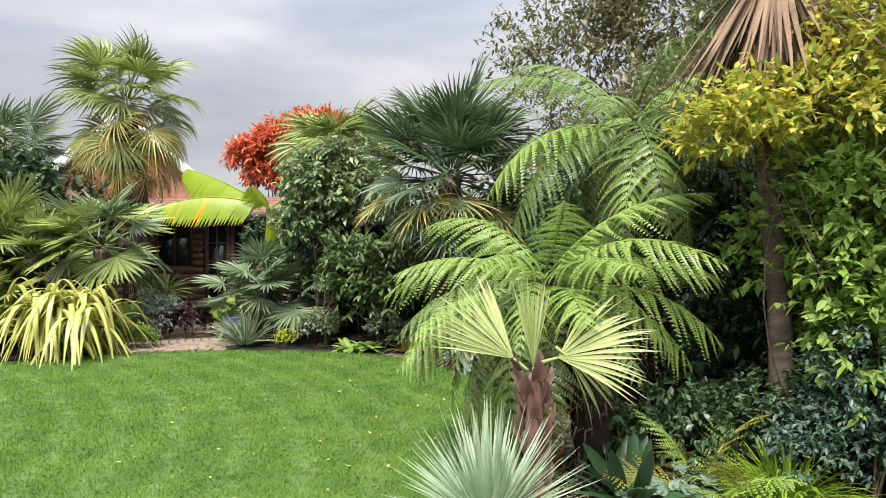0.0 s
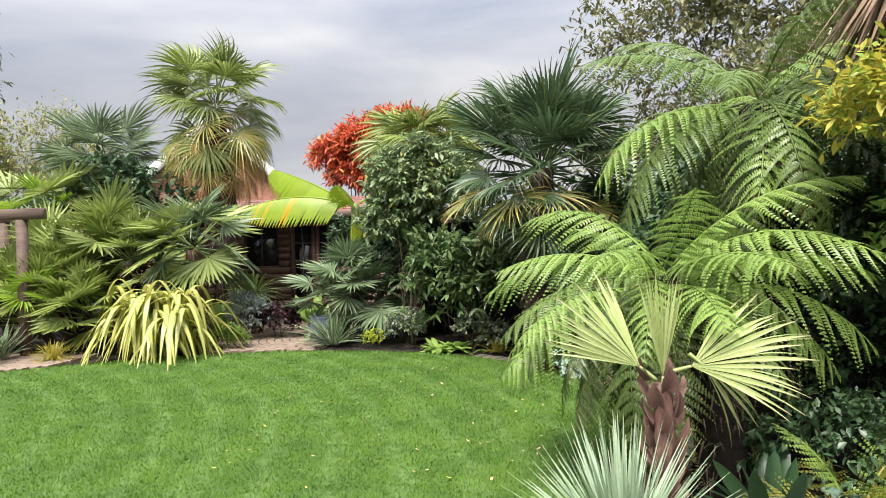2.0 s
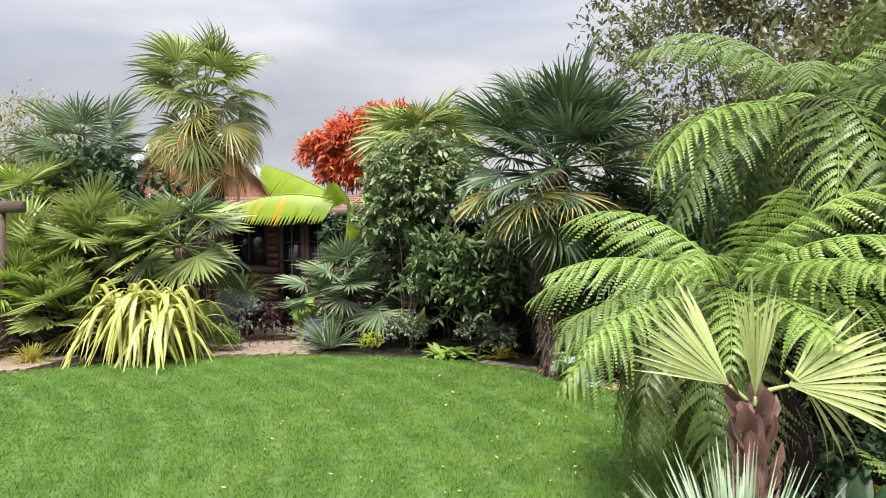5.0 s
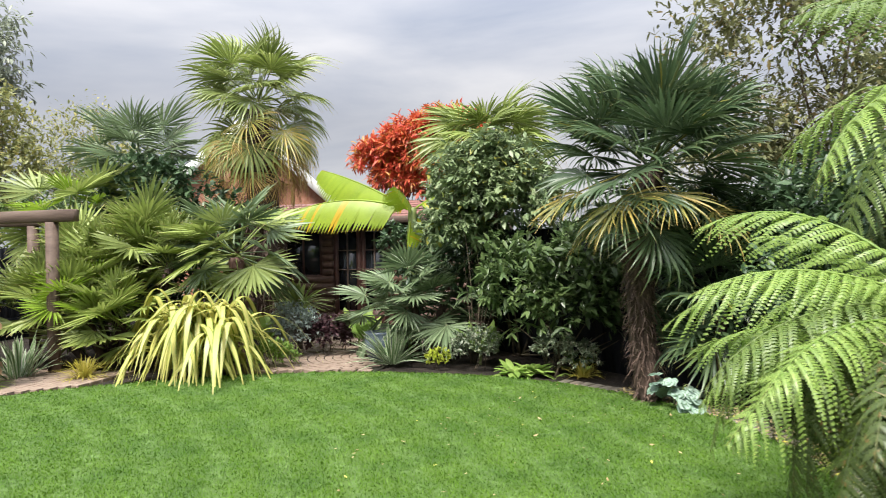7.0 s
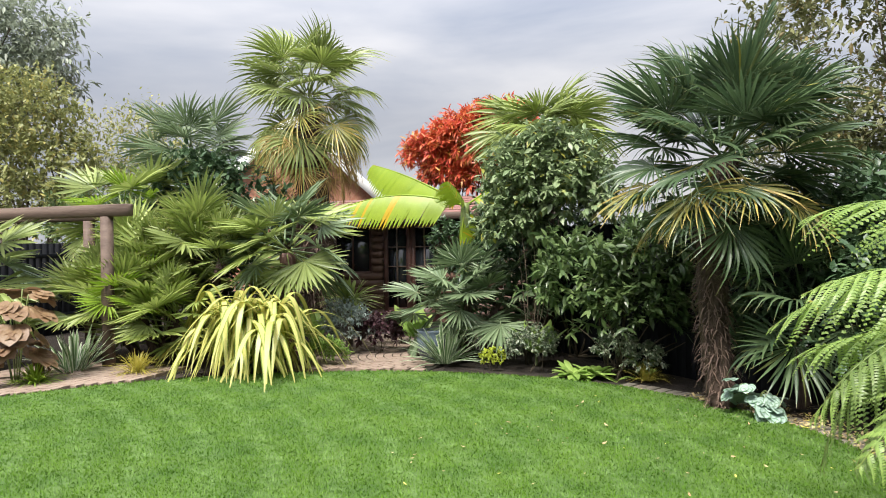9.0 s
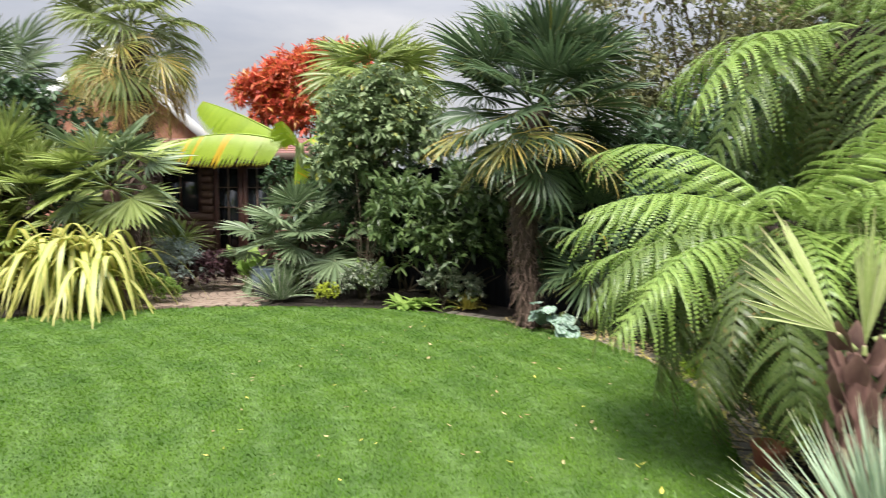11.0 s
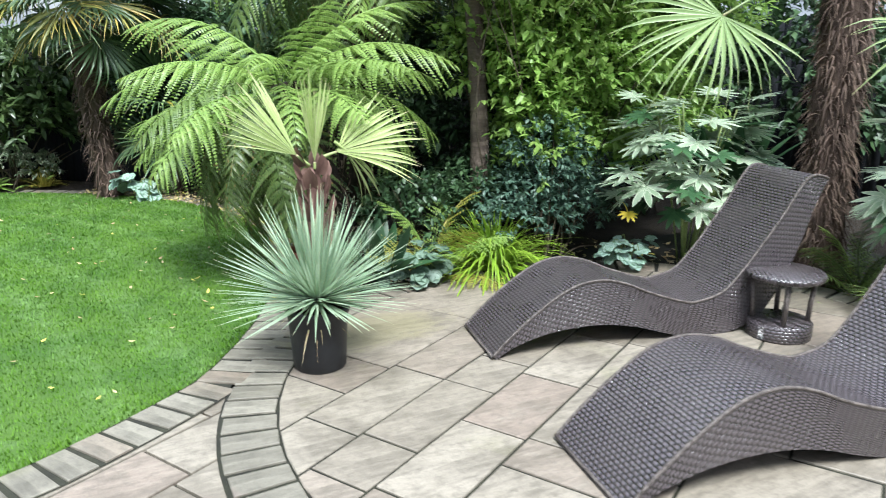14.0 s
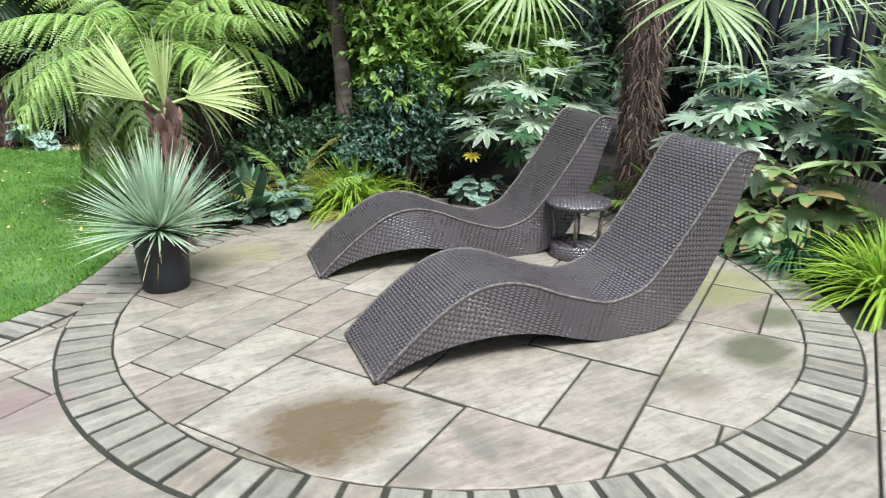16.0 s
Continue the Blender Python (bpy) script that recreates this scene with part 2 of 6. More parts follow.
M["fan_blue"] = leaf_mat("bluish_fan_leaf", (0.12, 0.18, 0.09), (0.22, 0.29, 0.155), (0.32, 0.31, 0.18), 0.9)
M["wash"] = leaf_mat("pale_fan_leaf", (0.34, 0.44, 0.14), (0.48, 0.55, 0.24), (0.55, 0.42, 0.28), 0.88, edge=(0.6, 0.6, 0.36), edge_from=0.8, rough=0.4)
M["fern"] = leaf_mat("tree_fern_leaf", (0.19, 0.31, 0.065), (0.31, 0.43, 0.105), (0.36, 0.4, 0.13), 0.9, thin=0.38)
# Older lower fronds; shade under the crown is also put into these two greens.
M["fern_old_shaded"] = leaf_mat("shaded_fern_leaf", (0.07, 0.11, 0.032), (0.125, 0.17, 0.05), (0.22, 0.2, 0.07), 0.85, dead=(0.22, 0.15, 0.05), dead_share=0.05, thin=0.33)
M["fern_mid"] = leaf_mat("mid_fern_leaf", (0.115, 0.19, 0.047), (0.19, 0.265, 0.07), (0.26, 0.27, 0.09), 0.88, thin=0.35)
M["fern_dead"] = leaf_mat("dead_fern_leaf", (0.16, 0.11, 0.055), (0.24, 0.17, 0.09), rough=0.8, thin=0.2)
M["fern_gold"] = leaf_mat("yellowing_fern_leaf", (0.3, 0.34, 0.06), (0.36, 0.32, 0.07), (0.34, 0.2, 0.06), 0.8, thin=0.35)
M["yucca"] = leaf_mat("blue_green_sword_leaf", (0.28, 0.4, 0.26), (0.4, 0.51, 0.36), (0.52, 0.5, 0.3), 0.9, edge=(0.42, 0.47, 0.28), edge_from=0.82, rough=0.5)
M["strap"] = leaf_mat("yellow_strap_leaf", (0.52, 0.5, 0.13), (0.62, 0.58, 0.2), (0.4, 0.36, 0.12), 0.9, edge=(0.22, 0.3, 0.05), edge_from=0.68, thin=0.35)
M["white_strap"] = leaf_mat("white_edged_strap_leaf", (0.09, 0.17, 0.06), (0.13, 0.22, 0.08), (0.4, 0.42, 0.3), 0.92, edge=(0.5, 0.53, 0.4), edge_from=0.6)
M["grass"] = leaf_mat("bright_grass", (0.2, 0.34, 0.03), (0.32, 0.45, 0.05), (0.4, 0.42, 0.1), 0.9, thin=0.35)
M["gold_grass"] = leaf_mat("gold_grass", (0.36, 0.34, 0.05), (0.45, 0.38, 0.08), (0.45, 0.3, 0.1), 0.85, thin=0.35)
M["dark_grass"] = leaf_mat("dark_grass", (0.035, 0.1, 0.045), (0.07, 0.16, 0.06))
M["shrub"] = leaf_mat("evergreen_leaf", (0.065, 0.115, 0.042), (0.15, 0.215, 0.075), rough=0.33)
M["shrub_dark"] = leaf_mat("dark_evergreen_leaf", (0.035, 0.075, 0.035), (0.085, 0.145, 0.06), rough=0.42, thin=0.18)
M["shrub_light"] = leaf_mat("fresh_green_leaf", (0.21, 0.35, 0.075), (0.38, 0.53, 0.14), rough=0.4, thin=0.48)
M["shrub_blue"] = leaf_mat("blue_green_small_leaf", (0.06, 0.12, 0.085), (0.12, 0.19, 0.135), rough=0.4)
M["climber"] = leaf_mat("climber_leaf", (0.15, 0.22, 0.1), (0.28, 0.35, 0.18), dead=(0.3, 0.3, 0.06), dead_share=0.05, rough=0.4)
M["yellow"] = leaf_mat("golden_leaf", (0.42, 0.42, 0.06), (0.6, 0.52, 0.1), dead=(0.25, 0.36, 0.06), dead_share=0.25, thin=0.4)
M["red"] = leaf_mat("autumn_red_leaf", (0.56, 0.07, 0.06), (0.66, 0.22, 0.08), dead=(0.5, 0.26, 0.05), dead_share=0.12, thin=0.35)
M["olive"] = leaf_mat("olive_tree_leaf", (0.14, 0.155, 0.07), (0.25, 0.26, 0.115), dead=(0.26, 0.2, 0.08), dead_share=0.1, thin=0.3)
M["hazy"] = leaf_mat("pale_tree_leaf", (0.22, 0.25, 0.1), (0.34, 0.35, 0.13), dead=(0.4, 0.36, 0.12), dead_share=0.15, thin=0.35)
M["grey_leaf"] = leaf_mat("grey_tree_leaf", (0.2, 0.24, 0.17), (0.3, 0.34, 0.25), thin=0.3)
M["varieg"] = leaf_mat("cream_edged_leaf", (0.05, 0.1, 0.05), (0.09, 0.15, 0.07), edge=(0.45, 0.46, 0.34), edge_from=0.62)
M["silver"] = leaf_mat("silver_leaf", (0.24, 0.3, 0.27), (0.36, 0.42, 0.38), rough=0.6)
M["maroon"] = leaf_mat("maroon_leaf", (0.04, 0.018, 0.025), (0.09, 0.04, 0.045), rough=0.5)
M["lime"] = leaf_mat("lime_leaf", (0.34, 0.42, 0.04), (0.45, 0.5, 0.06), thin=0.35)
M["banana"] = leaf_mat("banana_leaf", (0.29, 0.42, 0.03), (0.34, 0.46, 0.035), (0.48, 0.38, 0.04), 0.92, dead=(0.6, 0.4, 0.02), dead_share=0.05, thin=0.42)
M["fatsia"] = leaf_mat("fatsia_leaf", (0.3, 0.41, 0.25), (0.46, 0.55, 0.4), edge=(0.62, 0.66, 0.52), edge_from=0.72, rough=0.34)
# Fatsia leaf with shade put into its green; also colours other dark-leaved plants.
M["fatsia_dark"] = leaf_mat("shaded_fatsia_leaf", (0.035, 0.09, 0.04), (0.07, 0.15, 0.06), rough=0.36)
M["yellow_leaf"] = leaf_mat("yellowed_leaf", (0.55, 0.42, 0.03), (0.6, 0.46, 0.05))
M["rodgersia"] = leaf_mat("bronzed_leaf", (0.13, 0.22, 0.08), (0.22, 0.29, 0.1), (0.35, 0.2, 0.1), 0.7, dead=(0.3, 0.22, 0.09), dead_share=0.12)
M["bronze"] = leaf_mat("bronze_leaf", (0.2, 0.11, 0.06), (0.3, 0.2, 0.1), rough=0.5)
M["brunnera"] = leaf_mat("frosted_leaf", (0.3, 0.42, 0.36), (0.42, 0.54, 0.47), edge=(0.16, 0.28, 0.16), edge_from=0.8, rough=0.55)
M["heuchera"] = leaf_mat("veined_grey_leaf", (0.12, 0.19, 0.14), (0.22, 0.3, 0.23), edge=(0.07, 0.12, 0.07), edge_from=0.8, rough=0.5)
M["litter"] = leaf_mat("fallen_leaf", (0.3, 0.2, 0.09), (0.5, 0.42, 0.22), dead=(0.55, 0.5, 0.1), dead_share=0.2, thin=0.1)
M["hair"] = plain_mat("palm_fibre", (0.05, 0.033, 0.026), (0.12, 0.08, 0.062), 14.0, 0.9, 0.8, 0.02, stretch_by=(1, 1, 0.3))
M["fibre"] = leaf_mat("palm_fibre_strand", (0.08, 0.05, 0.038), (0.2, 0.135, 0.1), rough=0.8, thin=0.05)
M["skirt"] = leaf_mat("dead_palm_skirt", (0.17, 0.105, 0.065), (0.3, 0.21, 0.135), rough=0.8, thin=0.1)
M["boot"] = plain_mat("reddish_leaf_base", (0.09, 0.042, 0.035), (0.24, 0.14, 0.11), 18.0, 0.7, 0.6, 0.006, stretch_by=(1, 1, 0.2), vary=0.4)
M["fern_trunk"] = plain_mat("tree_fern_trunk", (0.018, 0.013, 0.01), (0.045, 0.03, 0.022), 20.0, 0.95, 1.0, 0.03)
M["bark"] = plain_mat("ringed_bark", (0.1, 0.075, 0.06), (0.2, 0.155, 0.12), 9.0, 0.85, 0.9, 0.015, stretch_by=(1, 1, 4))
M["twig"] = plain_mat("twig", (0.06, 0.045, 0.03), (0.15, 0.12, 0.08), 12.0, 0.85, 0.5)
M["stem_green"] = plain_mat("green_stem", (0.14, 0.2, 0.06), (0.24, 0.28, 0.1), 12.0, 0.5, 0.2)
M["soil"] = plain_mat("bed_soil", (0.022, 0.016, 0.011), (0.05, 0.038, 0.027), 6.0, 0.95, 1.0, 0.05)
M["slab"] = slab_mat("sandstone_slab", (0.175, 0.148, 0.115), (0.29, 0.253, 0.203), (0.235, 0.17, 0.14), 0.45)
M["brick"] = slab_mat("sandstone_sett", (0.158, 0.142, 0.112), (0.245, 0.222, 0.178), (0.22, 0.15, 0.11), 0.3)
M["joint"] = plain_mat("dark_joint", (0.02, 0.019, 0.014), (0.04, 0.04, 0.024), 9.0, 0.95, 0.7)
M["clay"] = plain_mat("clay_paver", (0.24, 0.17, 0.13), (0.33, 0.26, 0.2), 8.0, 0.85, 0.6, vary=0.4)
M["lawn"] = lawn_mat("lawn_turf", True)
M["blades"] = lawn_mat("lawn_blades", False)
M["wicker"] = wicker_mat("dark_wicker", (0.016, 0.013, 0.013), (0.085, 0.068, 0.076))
M["wicker_edge"] = plain_mat("wicker_edge", (0.05, 0.04, 0.036), (0.19, 0.16, 0.145), 60.0, 0.35, 0.7, 0.004)
M["plastic"] = plain_mat("black_plastic", (0.012, 0.013, 0.015), (0.022, 0.023, 0.026), 6.0, 0.45, 0.1)
M["log"] = plain_mat("cabin_log", (0.07, 0.036, 0.025), (0.15, 0.085, 0.06), 4.0, 0.6, 0.5, stretch_by=(0.3, 3, 3))
M["frame_wood"] = plain_mat("dark_red_joinery", (0.06, 0.025, 0.02), (0.1, 0.045, 0.035), 6.0, 0.5, 0.3)
M["muntin_wood"] = plain_mat("brown_joinery", (0.13, 0.085, 0.065), (0.2, 0.14, 0.11), 6.0, 0.5, 0.3)
M["pergola"] = plain_mat("brown_timber", (0.085, 0.055, 0.042), (0.15, 0.105, 0.08), 4.0, 0.7, 0.5, stretch_by=(0.3, 3, 3))
M["tile"] = plain_mat("clay_roof_tile", (0.2, 0.09, 0.075), (0.3, 0.16, 0.14), 5.0, 0.8, 0.5, vary=0.4)
M["house_brick"] = plain_mat("red_house_wall", (0.36, 0.15, 0.09), (0.46, 0.24, 0.16), 6.0, 0.85, 0.5)
M["white"] = plain_mat("white_paint", (0.75, 0.75, 0.73), (0.82, 0.82, 0.8), 3.0, 0.5, 0.1)
M["net"] = plain_mat("pale_curtain", (0.55, 0.52, 0.46), (0.68, 0.65, 0.58), 4.0, 0.9, 0.3)
M["fence"] = plain_mat("black_stained_fence", (0.012, 0.013, 0.016), (0.028, 0.029, 0.033), 3.0, 0.9, 0.4, stretch_by=(3, 3, 0.3), spec=0.15)
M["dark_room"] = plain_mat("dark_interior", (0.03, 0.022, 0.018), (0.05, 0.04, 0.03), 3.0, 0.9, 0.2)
M["blue_pot"] = plain_mat("blue_grey_glaze", (0.09, 0.12, 0.16), (0.15, 0.19, 0.24), 6.0, 0.35, 0.2)
M["terracotta"] = plain_mat("terracotta", (0.4, 0.13, 0.07), (0.5, 0.2, 0.12), 6.0, 0.8, 0.3)
m, n, l = nodes_of("window_glass")
finish(n, l, (0.02, 0.025, 0.03), 0.05, 0.0, None, 0, 0, 0.0, 0.8)
M["glass"] = m

# ---------------------------------------------------------------- mesh helpers
UP = np.array([0.0, 0.0, 1.0])


def arr(x):
    return np.asarray(x, dtype=float)


def unit(a):
    return a / np.maximum(np.linalg.norm(a, axis=-1, keepdims=True), 1e-9)


class Shape:
    """Vertices, quads and triangles gathered piece by piece."""

    def __init__(self):
        self.v, self.q, self.t, self.al, self.ac, self.n = [], [], [], [], [], 0

    def add(self, v, q=None, t=None, al=None, ac=None):
        v = arr(v).reshape(-1, 3)
        if q is not None:
            self.q.append(np.asarray(q, dtype=np.int64).reshape(-1, 4) + self.n)
        if t is not None:
            self.t.append(np.asarray(t, dtype=np.int64).reshape(-1, 3) + self.n)
        self.v.append(v)
        self.al.append(np.zeros(len(v)) if al is None else arr(al).ravel())
        self.ac.append(np.zeros(len(v)) if ac is None else arr(ac).ravel())
        self.n += len(v)
        return self

    def mesh(self, name, material, smooth=True):
        v = np.concatenate(self.v)
        q = np.concatenate(self.q) if self.q else np.zeros((0, 4), np.int64)
        t = np.concatenate(self.t) if self.t else np.zeros((0, 3), np.int64)
        me = bpy.data.meshes.new(name)
        me.vertices.add(len(v))
        me.vertices.foreach_set("co", v.astype(np.float32).ravel())
        me.loops.add(q.size + t.size)
        me.loops.foreach_set("vertex_index", np.concatenate([q.ravel(), t.ravel()]).astype(np.int32))
        me.polygons.add(len(q) + len(t))
        starts = np.concatenate([np.arange(len(q)) * 4, q.size + np.arange(len(t)) * 3])
        me.polygons.foreach_set("loop_start", starts.astype(np.int32))
        me.polygons.foreach_set("use_smooth", np.full(len(q) + len(t), smooth))
        for key, values in (("along", self.al), ("across", self.ac)):
            a = me.attributes.new(key, "FLOAT", "POINT")
            a.data.foreach_set("value", np.concatenate(values).astype(np.float32))
        me.materials.append(material)
        me.update(calc_edges=True)
        me.validate()
        return me


PROFILES = {
    "lance": lambda s: np.maximum(np.sin(np.pi * np.clip(s * 0.92 + 0.08, 0, 1)) ** 0.8, 0.03),
    "oval": lambda s: np.maximum(np.sin(np.pi * np.clip(s * 0.9 + 0.1, 0, 1)) ** 0.6, 0.05),
    "strap": lambda s: np.maximum(np.minimum(1, (1.02 - s) * 3.2) * (0.75 + 0.25 * np.minimum(1, s * 4)), 0.03),
    "fan_deep": lambda s: np.maximum(np.where(s < 0.36, s / 0.36, 1 - (np.maximum(s - 0.36, 0) / 0.64) ** 1.8), 0.04),
    "needle": lambda s: np.maximum(1 - s ** 1.6, 0.04),
    "fan": lambda s: np.maximum(np.where(s < 0.55, s / 0.55, 1 - (np.maximum(s - 0.55, 0) / 0.45) ** 1.5), 0.04),
}


def blades(sh, B, D, S, L, W, droop=0.0, k=4, profile="lance", fold=0.0, cols=3, curl=2.0):
    """Strips that start at B, run along D, widen along S, and bend down; one row each."""
    B, D, S = arr(B).reshape(-1, 3), unit(arr(D).reshape(-1, 3)), arr(S).reshape(-1, 3)
    n = len(B)
    L, W, droop = (np.broadcast_to(arr(x), (n,)) for x in (L, W, droop))
    S = unit(S - D * (S * D).sum(1, keepdims=True))
    N = np.cross(S, D)
    s = np.linspace(0, 1, k + 1)
    c = B[:, None] + D[:, None] * (L[:, None] * s)[..., None] - UP * ((droop * L)[:, None] * s ** curl)[..., None]
    w = W[:, None] * PROFILES[profile](s)[None] / 2
    off = [-1.0, 1.0] if cols == 2 else [-1.0, 0.0, 1.0]
    v = np.stack([c + S[:, None] * (w * o)[..., None] + N[:, None] * (w * fold * abs(o))[..., None] for o in off], 2)
    m = len(off)
    i = np.arange(n)[:, None, None] * ((k + 1) * m) + np.arange(k)[None, :, None] * m + np.arange(m - 1)[None, None, :]
    q = np.stack([i, i + 1, i + 1 + m, i + m], -1)
    al = np.broadcast_to(s[None, :, None], (n, k + 1, m))
    ac = np.broadcast_to(np.abs(arr(off))[None, None], (n, k + 1, m))
    return sh.add(v, q, None, al, ac)


def tube(sh, pts, radii, sides=8, rough=0.0, rng=None):
    pts = arr(pts)
    radii = np.broadcast_to(arr(radii), (len(pts),))
    d = unit(np.gradient(pts, axis=0))
    ref = np.where(np.abs(d[:, 2:3]) > 0.9, arr([[1.0, 0, 0]]), arr([[0, 0, 1.0]]))
    a = unit(np.cross(d, ref))
    b = np.cross(d, a)
    th = np.arange(sides) * 2 * np.pi / sides
    r = radii[:, None] * np.ones(sides)
    if rough:
        r = r * (1 + rough * (rng.random(r.shape) - 0.5))
    v = pts[:, None] + a[:, None] * (r * np.cos(th))[..., None] + b[:, None] * (r * np.sin(th))[..., None]
    k = len(pts)
    i, j = np.meshgrid(np.arange(k - 1), np.arange(sides), indexing="ij")
    q = np.stack([i * sides + j, i * sides + (j + 1) % sides, (i + 1) * sides + (j + 1) % sides, (i + 1) * sides + j], -1)
    caps = [[0, x + 1, x] for x in range(1, sides - 1)] + [[(k - 1) * sides, (k - 1) * sides + x, (k - 1) * sides + x + 1] for x in range(1, sides - 1)]
    return sh.add(v, q, caps, np.broadcast_to(np.linspace(0, 1, k)[:, None], (k, sides)))


def box(sh, x0, x1, y0, y1, z0, z1, bevel=0.0):
    """A box whose edges are chamfered."""
    b = bevel
    rings = []
    for z, i in ((z0, b), (z0 + b, 0), (z1 - b, 0), (z1, b)) if b else ((z0, 0), (z1, 0)):
        rings += [[(x0 + i, y0 + i, z), (x1 - i, y0 + i, z), (x1 - i, y1 - i, z), (x0 + i, y1 - i, z)]]
    k = len(rings)
    q = [[3, 2, 1, 0], [4 * k - 4, 4 * k - 3, 4 * k - 2, 4 * k - 1]]
    for r in range(k - 1):
        for j in range(4):
            q.append([4 * r + j, 4 * r + (j + 1) % 4, 4 * r + 4 + (j + 1) % 4, 4 * r + 4 + j])
    return sh.add(rings, q)


def prism(sh, poly, z0, z1, bevel=0.0):
    """A flat convex piece with chamfered top edges."""
    p = arr(poly)
    c = p.mean(0)
    n = len(p)
    inner = p + (c - p) * np.minimum(0.4, bevel / np.maximum(np.linalg.norm(c - p, axis=1, keepdims=True), 1e-6))
    rows = [np.c_[p, np.full(n, z0)], np.c_[p, np.full(n, z1 - bevel * 0.6)], np.c_[inner, np.full(n, z1)]]
    q = []
    for r in range(2):
        for j in range(n):
            q.append([r * n + j, r * n + (j + 1) % n, r * n + n + (j + 1) % n, r * n + n + j])
    t = [[2 * n, 2 * n + j, 2 * n + j + 1] for j in range(1, n - 1)]
    return sh.add(np.concatenate(rows), q, t)


def turned(sh, profile_pts, sides=28):
    """A round thing from (radius, height) pairs."""
    th = np.arange(sides) * 2 * np.pi / sides
    k = len(profile_pts)
    v = [[(r * math.cos(a), r * math.sin(a), z) for a in th] for r, z in profile_pts]
    q = [[i * sides + j, i * sides + (j + 1) % sides, (i + 1) * sides + (j + 1) % sides, (i + 1) * sides + j] for i in range(k - 1) for j in range(sides)]
    return sh.add(v, q)


def part(name, me, parent, label="", m=None):
    ob = new(name, me)
    ob.parent = parent
    if m is not None:
        ob.matrix_basis = m
    return tagged(ob, label)


def thing(name, label, category, x=0.0, y=0.0, z=0.0, group="", turn=0.0):
    ob = new(name)
    ob.empty_display_size = 0.1
    ob.matrix_basis = pose(x, y, z, 0, 0, turn)
    return tagged(ob, label, category, group)


def structure(name, me, label, category):
    return tagged(new(name, me), label, category, "", "structure")


# ---------------------------------------------------------------- plant builders


def fan_leaf(name, material, seed, radius, segments, spread, stalk, droop=0.25, width=1.0, split="fan", dip=28, curl=3.0, pleat=0.6):
    """A palm fan: a stalk along +y and pleated fingers round its end; a high curl bends the tips alone."""
    rng = np.random.default_rng(seed)
    sh = Shape()
    s = np.linspace(0, 1, 6)
    line = np.stack([0 * s, stalk * s, -0.06 * stalk * s ** 2], 1)
    tube(sh, line, np.linspace(0.011, 0.007, 6) * (0.6 + radius), 5)
    hub = line[-1]
    a = radians(spread) * (np.linspace(-0.5, 0.5, segments) + rng.normal(0, 0.004, segments))
    rise = 0.22 * np.cos(a * 0.5) + rng.normal(0, 0.03, segments)
    D = np.stack([np.sin(a), np.cos(a), rise - 0.12], 1)
    S = np.stack([np.cos(a), -np.sin(a), pleat * np.sign(np.arange(segments) % 2 - 0.5)], 1)
    turn = np.array(Matrix.Rotation(radians(-dip), 3, "X"))
    D, S = D @ turn.T, S @ turn.T
    L = radius * (0.82 + 0.18 * np.cos(a * 0.75)) * (1 + rng.normal(0, 0.07, segments))
    W = 2 * (0.36 if split == "fan_deep" else 0.55) * L * np.tan(radians(spread) / segments / 2) * (1.0 + 0.35 * pleat) * width
    blades(sh, np.repeat(hub[None], segments, 0), D, S, L, W, droop * rng.uniform(0.3, 1.7, segments), 7, split, 0.35, 3, curl)
    return sh.mesh(name, material)


